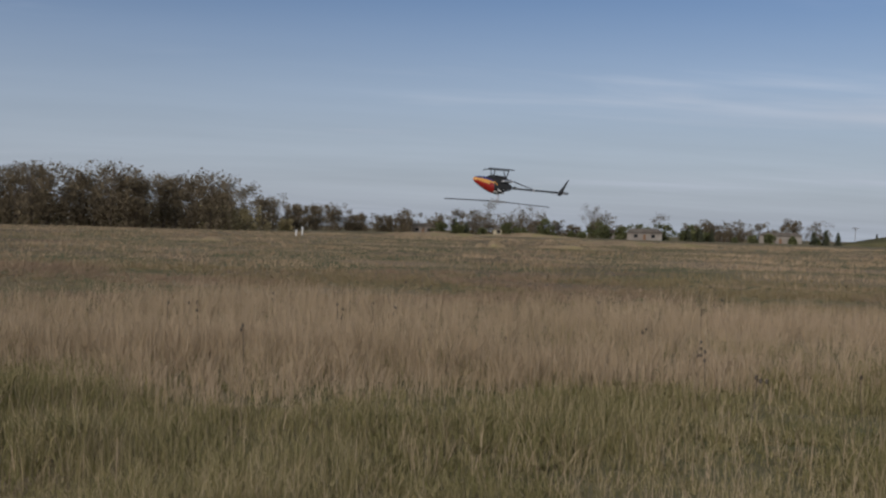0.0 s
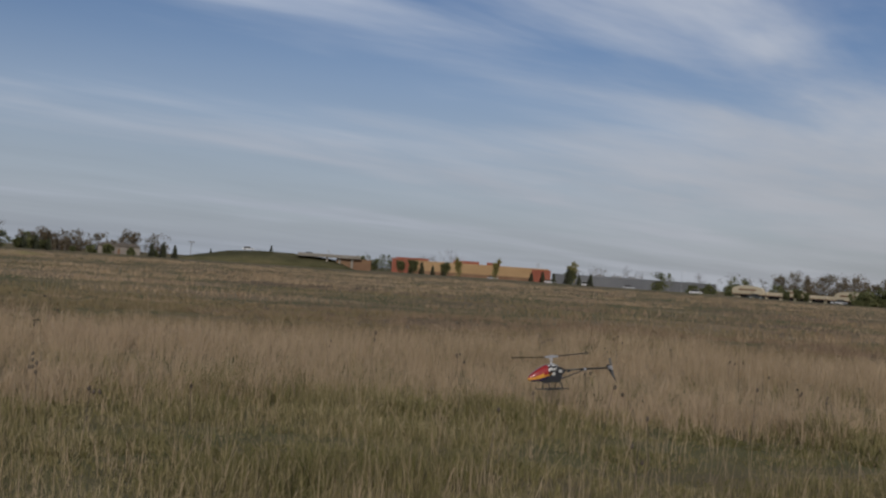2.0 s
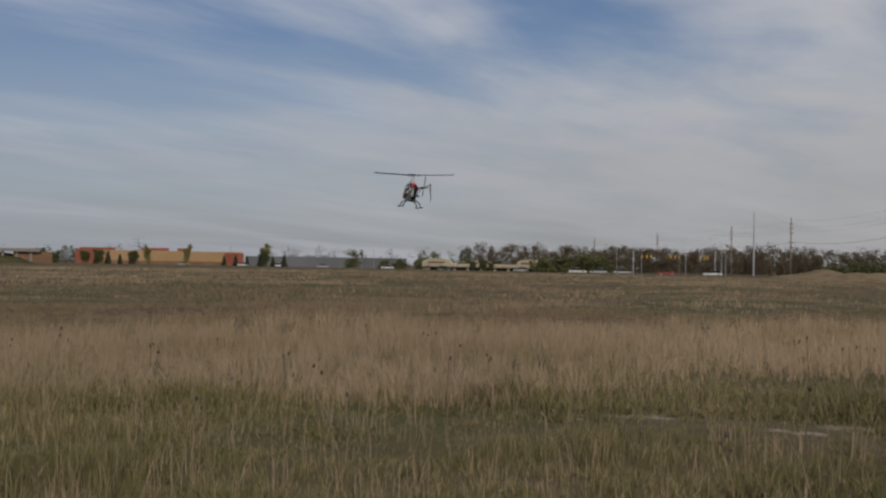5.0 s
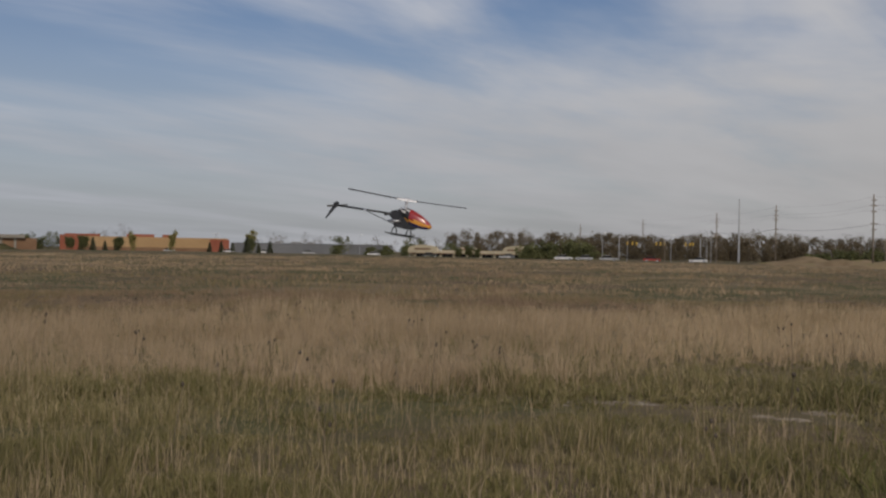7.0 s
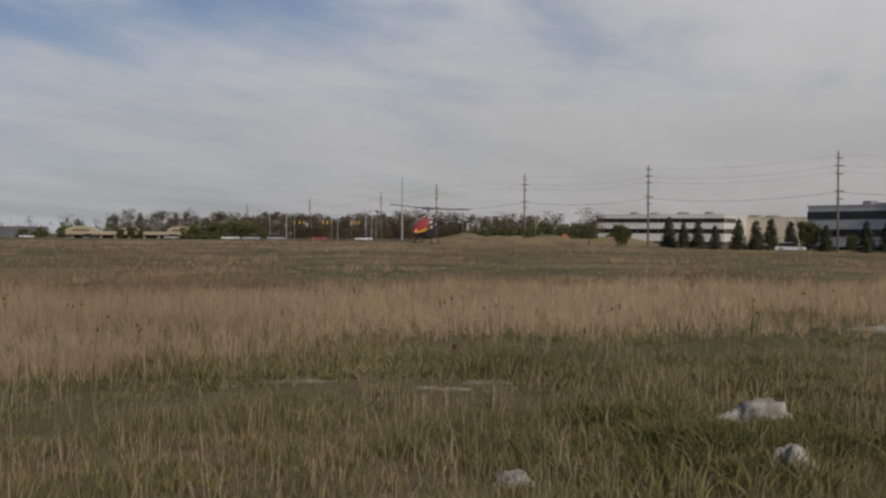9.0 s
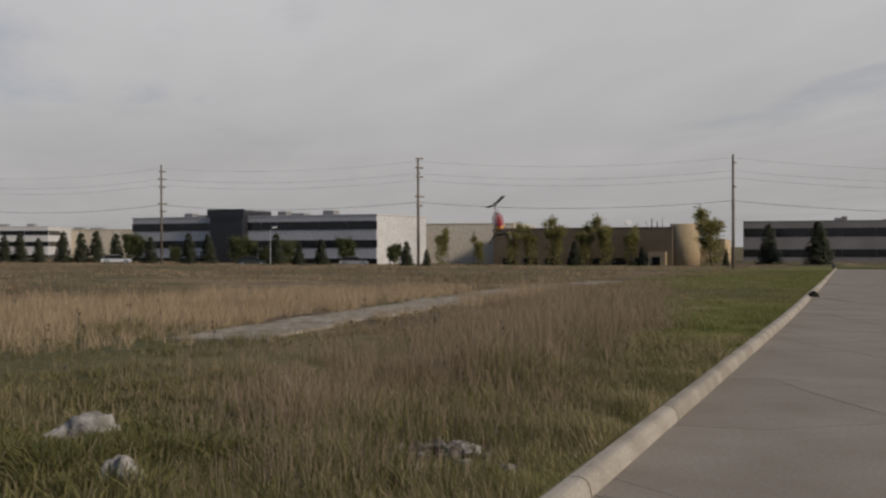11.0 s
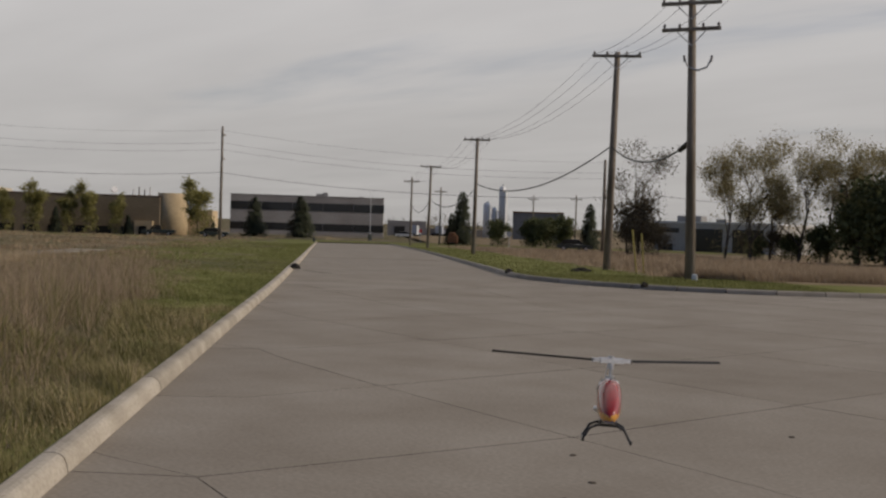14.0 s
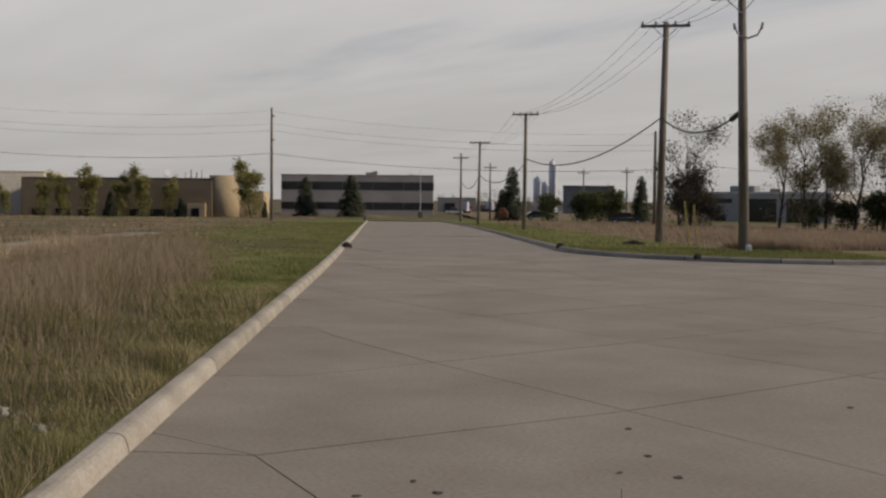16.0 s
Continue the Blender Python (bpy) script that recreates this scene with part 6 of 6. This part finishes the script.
# ---- the model helicopter: x ahead, y to its left, z up; the rotor hub is at the top of the mast ----
def build_helicopter():
    heli = thing("model_helicopter", Matrix(), "radio-controlled model helicopter with red, orange and blue canopy", "model helicopter")
    s = Shape()
    # canopy sections: x, half width, bottom, top, all below the hub
    secs = [(0.335, 0.004, -0.262, -0.254), (0.325, 0.022, -0.280, -0.236), (0.30, 0.036, -0.292, -0.212), (0.25, 0.050, -0.300, -0.176), (0.19, 0.058, -0.300, -0.142),
            (0.13, 0.062, -0.292, -0.112), (0.07, 0.062, -0.270, -0.094), (0.02, 0.060, -0.225, -0.088), (-0.03, 0.054, -0.180, -0.094), (-0.07, 0.046, -0.150, -0.104)]
    K = 24
    rings = []
    for x, w, lo, hi in secs:
        zc, hh = (lo + hi) / 2, (hi - lo) / 2
        rings.append([(x, w * math.copysign(abs(math.cos(a)) ** 0.8, math.cos(a)), zc + hh * math.copysign(abs(math.sin(a)) ** 0.8, math.sin(a))) for a in [2 * math.pi * k / K for k in range(K)]])

    def paint(i, j):
        zz = sum(rings[i + p][(j + q) % K][2] for p in (0, 1) for q in (0, 1)) / 4
        x = (secs[i][0] + secs[i + 1][0]) / 2
        line = -0.268 + (0.33 - x) * 0.16
        if x < 0.05 and zz > -0.16:
            return 3 if (i + j) % 3 == 0 else 4
        if zz > line + 0.016:
            return 0 if x > 0.08 else 4
        return 1 if zz > line - 0.014 else 2

    s.loft(rings, paint)
    part("canopy", s, [M_CRED, M_CYEL, M_CBLUE, M_CWHITE, M_CARBON], heli, "glossy canopy in red, orange and dark blue with a checkered back", True)
    for y in (-0.038, 0.034):
        s = Shape().prism([(0.16, -0.30), (0.16, -0.20), (0.06, -0.13), (-0.06, -0.12), (-0.15, -0.15), (-0.17, -0.20), (-0.12, -0.24), (-0.09, -0.315), (0.02, -0.325), (0.12, -0.32)], y, y + 0.004)
        part("side_frame", s, M_CARBON, heli, "black carbon side frame")
    part("engine", Shape().box(-0.06, -0.028, -0.27, 0.03, 0.028, -0.18, bevel=0.01).tube([(-0.015, 0, -0.20), (-0.015, 0, -0.13)], 0.026, 10), M_CHROME, heli, "bare alloy engine")
    part("fuel_tank", Shape().box(0.05, -0.030, -0.285, 0.13, 0.030, -0.225, bevel=0.012), M_TANK, heli, "translucent white fuel tank")
    part("muffler", Shape().tube([(-0.02, -0.045, -0.25), (-0.05, -0.055, -0.255), (-0.14, -0.055, -0.262), (-0.17, -0.052, -0.265)], [0.010, 0.017, 0.017, 0.007], 10), M_CHROME, heli, "polished muffler", True)
    for x, y, z in ((0.03, 0.045, -0.155), (-0.03, -0.05, -0.155), (-0.10, 0.045, -0.185), (0.0, 0.05, -0.215)):
        part("servo", Shape().box(x - 0.02, y - 0.011, z - 0.018, x + 0.02, y + 0.011, z + 0.018, bevel=0.003), M_TANK if y > 0 else M_CARBON, heli)
    part("main_gear", Shape().tube([(-0.012, 0, -0.172), (-0.012, 0, -0.160)], 0.048, 20), M_TANK, heli, "white main gear")
    part("mast", Shape().tube([(0, 0, -0.30), (0, 0, 0.0)], 0.0055, 8).tube([(0, 0, -0.095), (0, 0, -0.078)], 0.022, 12), M_CHROME, heli, "bright steel mast with swashplate")
    for a in (30, 150, 270):
        c, d = 0.02 * math.cos(radians(a)), 0.02 * math.sin(radians(a))
        part("linkage", Shape().tube([(c * 1.6, d * 1.6, -0.15), (c * 1.1, d * 1.1, -0.087), (c * 0.8, d * 0.8, -0.02)], 0.0018, 5), M_CHROME, heli)
    part("tail_boom", Shape().tube([(-0.13, 0, -0.178), (-0.80, 0, -0.178)], 0.0115, 10), M_CARBON, heli, "slender black tail boom", True)
    for y in (-0.03, 0.03):
        part("boom_strut", Shape().tube([(-0.12, y, -0.285), (-0.46, y * 0.35, -0.185)], 0.004, 6), M_CARBON, heli)
    part("strut_clamp", Shape().box(-0.475, -0.018, -0.195, -0.445, 0.018, -0.162, bevel=0.004), M_CHROME, heli)
    part("tail_servo", Shape().box(-0.24, 0.01, -0.205, -0.20, 0.03, -0.18, bevel=0.003), M_CARBON, heli)
    fin = Shape().prism([(-0.765, -0.150), (-0.80, -0.135), (-0.83, -0.150), (-0.845, -0.20), (-0.905, -0.345), (-0.895, -0.352), (-0.885, -0.335), (-0.798, -0.205)], -0.022, -0.019)
    part("tail_fin", fin, M_CARBON, heli, "black tail fin")
    part("tail_gearbox", Shape().box(-0.83, -0.018, -0.195, -0.785, 0.02, -0.160, bevel=0.005).tube([(-0.81, 0.05, -0.178), (-0.81, -0.02, -0.178)], 0.006, 8), M_CHROME, heli, "alloy tail gearbox")
    for side in (-1, 1):
        skid = Shape().tube([(0.185, side * 0.118, -0.385), (0.165, side * 0.118, -0.398), (0.12, side * 0.118, -0.402), (-0.13, side * 0.118, -0.402), (-0.16, side * 0.118, -0.398)], 0.0065, 8)
        part("skid", skid, M_CARBON, heli, "black skid tube", True)
    for x in (0.085, -0.085):
        for side in (-1, 1):
            leg = Shape().tube([(x, 0, -0.322), (x, side * 0.05, -0.324), (x, side * 0.085, -0.34), (x, side * 0.118, -0.398)], [0.0085, 0.0075, 0.007, 0.006], 6)
            part("skid_leg", leg, M_CARBON, heli)
    rotor = part("main_rotor", Shape().box(-0.075, -0.016, -0.014, 0.075, 0.016, 0.014, bevel=0.006).tube([(0, 0, -0.045), (0, 0, 0.022)], 0.016, 12)
                 .box(-0.115, -0.012, -0.010, -0.07, 0.012, 0.010, bevel=0.004).box(0.07, -0.012, -0.010, 0.115, 0.012, 0.010, bevel=0.004), M_CHROME, heli, "polished alloy rotor head")
    for side in (1, -1):
        sec = [(-0.026, -0.004), (-0.014, 0.0032), (0.012, 0.0062), (0.032, 0.0045), (0.012, -0.0035), (-0.014, -0.0055)]
        rings = []
        for r, w in ((0.10, 0.45), (0.14, 1.0), (0.64, 1.0), (0.672, 0.82), (0.675, 0.5)):
            rings.append([(side * r, side * c * w, h + 0.018 * (r / 0.675) ** 2) for c, h in sec])
        part("rotor_blade", Shape().loft(rings), M_BLADE, rotor, "black carbon rotor blade")
    tail = part("tail_rotor", Shape().tube([(0, -0.012, 0), (0, 0.012, 0)], 0.010, 8).box(-0.03, -0.006, -0.006, 0.03, 0.006, 0.006), M_CHROME, heli)
    for side in (1, -1):
        part("tail_blade", Shape().box(side * 0.028, -0.002, -0.013, side * 0.122, 0.002, 0.013, bevel=0.001), M_TAILBLADE, tail, "grey tail blade")
    tail.matrix_basis = pose(-0.81, 0.055, -0.178)
    return heli, rotor, tail


helicopter, main_rotor, tail_rotor = build_helicopter()


# ---- what moves ----
HELI_ROWS = [
    (0.0, 11.24, 14.50, 2.14, 194, 3, 180),
    (0.5, 20.15, 14.2, 3.41, 183, -2, 247),
    (1.0, 32.85, 14.8, 3.18, 182, 1, 290),
    (1.5, 41.26, 14.50, 1.43, 200, -9, 8),
    (2.0, 46.23, 14.57, 0.80, 205, -5, 5),
    (2.5, 48.71, 15.00, 1.99, 203, 2, 5),
    (3.0, 50.99, 14.29, 2.32, 188, 8, 3),
    (3.5, 54.03, 13.60, 1.80, 197, -5, 1),
    (3.8, 55.47, 13.40, 1.54, 155, -7, 3),
    (4.0, 56.87, 13.30, 1.56, 106, -3, -4),
    (4.2, 56.57, 13.30, 1.68, 108, -6, 4),
    (5.2, 54.00, 14.60, 3.00, 104, 2, 4),
    (6.3, 53.20, 14.00, 2.90, 105, -8, 14),
    (6.5, 53.32, 13.76, 2.81, 78, -14, 20),
    (7.0, 54.60, 12.99, 2.35, -14, -8, -4),
    (7.5, 57.65, 14.60, 1.98, -68, -2, -6),
    (8.0, 61.18, 13.79, 1.38, -121, -6, -4),
    (8.5, 65.23, 13.80, 1.61, -123, -4, -7),
    (9.0, 72.09, 13.50, 2.08, -118, -2, -3),
    (9.5, 80.72, 14.60, 2.17, -104, -4, 0),
    (10.0, 89.94, 13.39, 2.34, -87, 0, 5),
    (10.2, 93.14, 13.30, 2.39, -88, 0, 6),
    (11.2, 112.00, 11.50, 2.15, -89, 2, 10),
    (12.5, 131.50, 9.20, 1.78, -90, 0, 15),
    (13.0, 136.85, 8.60, 1.81, -83, 2, 22),
    (13.5, 139.35, 7.40, 1.72, -85, 3, 16),
    (14.0, 138.95, 5.96, 1.12, -88, 4, -2),
    (14.5, 137.35, 5.89, 0.69, -88, 3, -1),
    (14.7, 136.85, 5.85, 0.62, -88, 2, 0),
    (15.0, 136.71, 5.00, 0.43, -88, 0, 0),
    (15.3, 136.71, 4.95, 0.41, -88, 0, 0),
    (16.0, 136.71, 4.95, 0.41, -88, 0, 0),
]
ROTOR = [(0.0, 0), (0.5, 138), (1.0, 110), (1.5, 60), (2.0, 20), (2.5, 20), (3.0, 5), (3.5, 50), (4.0, 100), (6.5, 112), (7.0, 10), (7.5, 60), (8.0, 40), (8.5, 65), (9.0, 71), (9.5, 80), (10.0, 90), (12.5, 60), (13.0, 60), (13.5, 50), (14.0, 120), (14.5, 75), (15.0, 96), (15.5, 90), (16.0, 93)]


def motions():
    # seconds, hub (bearing, distance, height), heading against the line of sight (0 right, 90 away, 180 left), nose up, bank
    rows = HELI_ROWS
    keys = []
    for t, az, d, z, psi, theta, phi in rows:
        p = bearing(az, d, z)
        right, away = Vector((math.cos(radians(az)), -math.sin(radians(az)), 0)), Vector((math.sin(radians(az)), math.cos(radians(az)), 0))
        nose = right * math.cos(radians(psi)) + away * math.sin(radians(psi))
        yaw = math.atan2(nose.y, nose.x)
        m = Matrix.Translation(p) @ Matrix.Rotation(yaw, 4, "Z") @ Matrix.Rotation(-radians(theta), 4, "Y") @ Matrix.Rotation(radians(phi), 4, "X")
        keys.append((t, m))
    walk(helicopter, keys)
    # the pickup crosses the street's end from south to north
    drive = []
    for k in range(17):
        x, y = xy(202, -3.0 + 22.7 * (k - 12.4))
        drive.append((float(k), Matrix.Translation((x, y, float(terrain(x, y)) + 0.17)) @ Matrix.Rotation(math.atan2(RV[1], RV[0]), 4, "Z")))
    walk(pickup, drive)
    # and a dark saloon goes the other way
    drive = []
    for k in range(17):
        x, y = xy(199, -23.5 * (k - 15.0))
        drive.append((float(k), Matrix.Translation((x, y, float(terrain(x, y)) + 0.17)) @ Matrix.Rotation(math.atan2(-RV[1], -RV[0]), 4, "Z")))
    walk(saloon, drive)
    # the rotor turns on, quarter by quarter, and slows down once it has landed
    spin, angle = [(0.0, pose(0, 0, 0, 0, 0, ROTOR[0][1]))], ROTOR[0][1]
    tail_spin, tail_angle = [(0.0, pose(-0.81, 0.055, -0.178))], 0.0
    for (t0, a0), (t1, a1) in zip(ROTOR, ROTOR[1:]):
        n = round((t1 - t0) * 10)
        whole = a1 - a0
        full = whole + 180 * round((n * 66 - whole) / 180)
        for k in range(1, n + 1):
            t = t0 + (t1 - t0) * k / n
            spin.append((t, pose(0, 0, 0, 0, 0, angle + full * k / n)))
            tail_angle += 77
            tail_spin.append((t, pose(-0.81, 0.055, -0.178, 0, tail_angle, 0)))
        angle += full
    walk(main_rotor, spin)
    walk(tail_rotor, tail_spin)


motions()
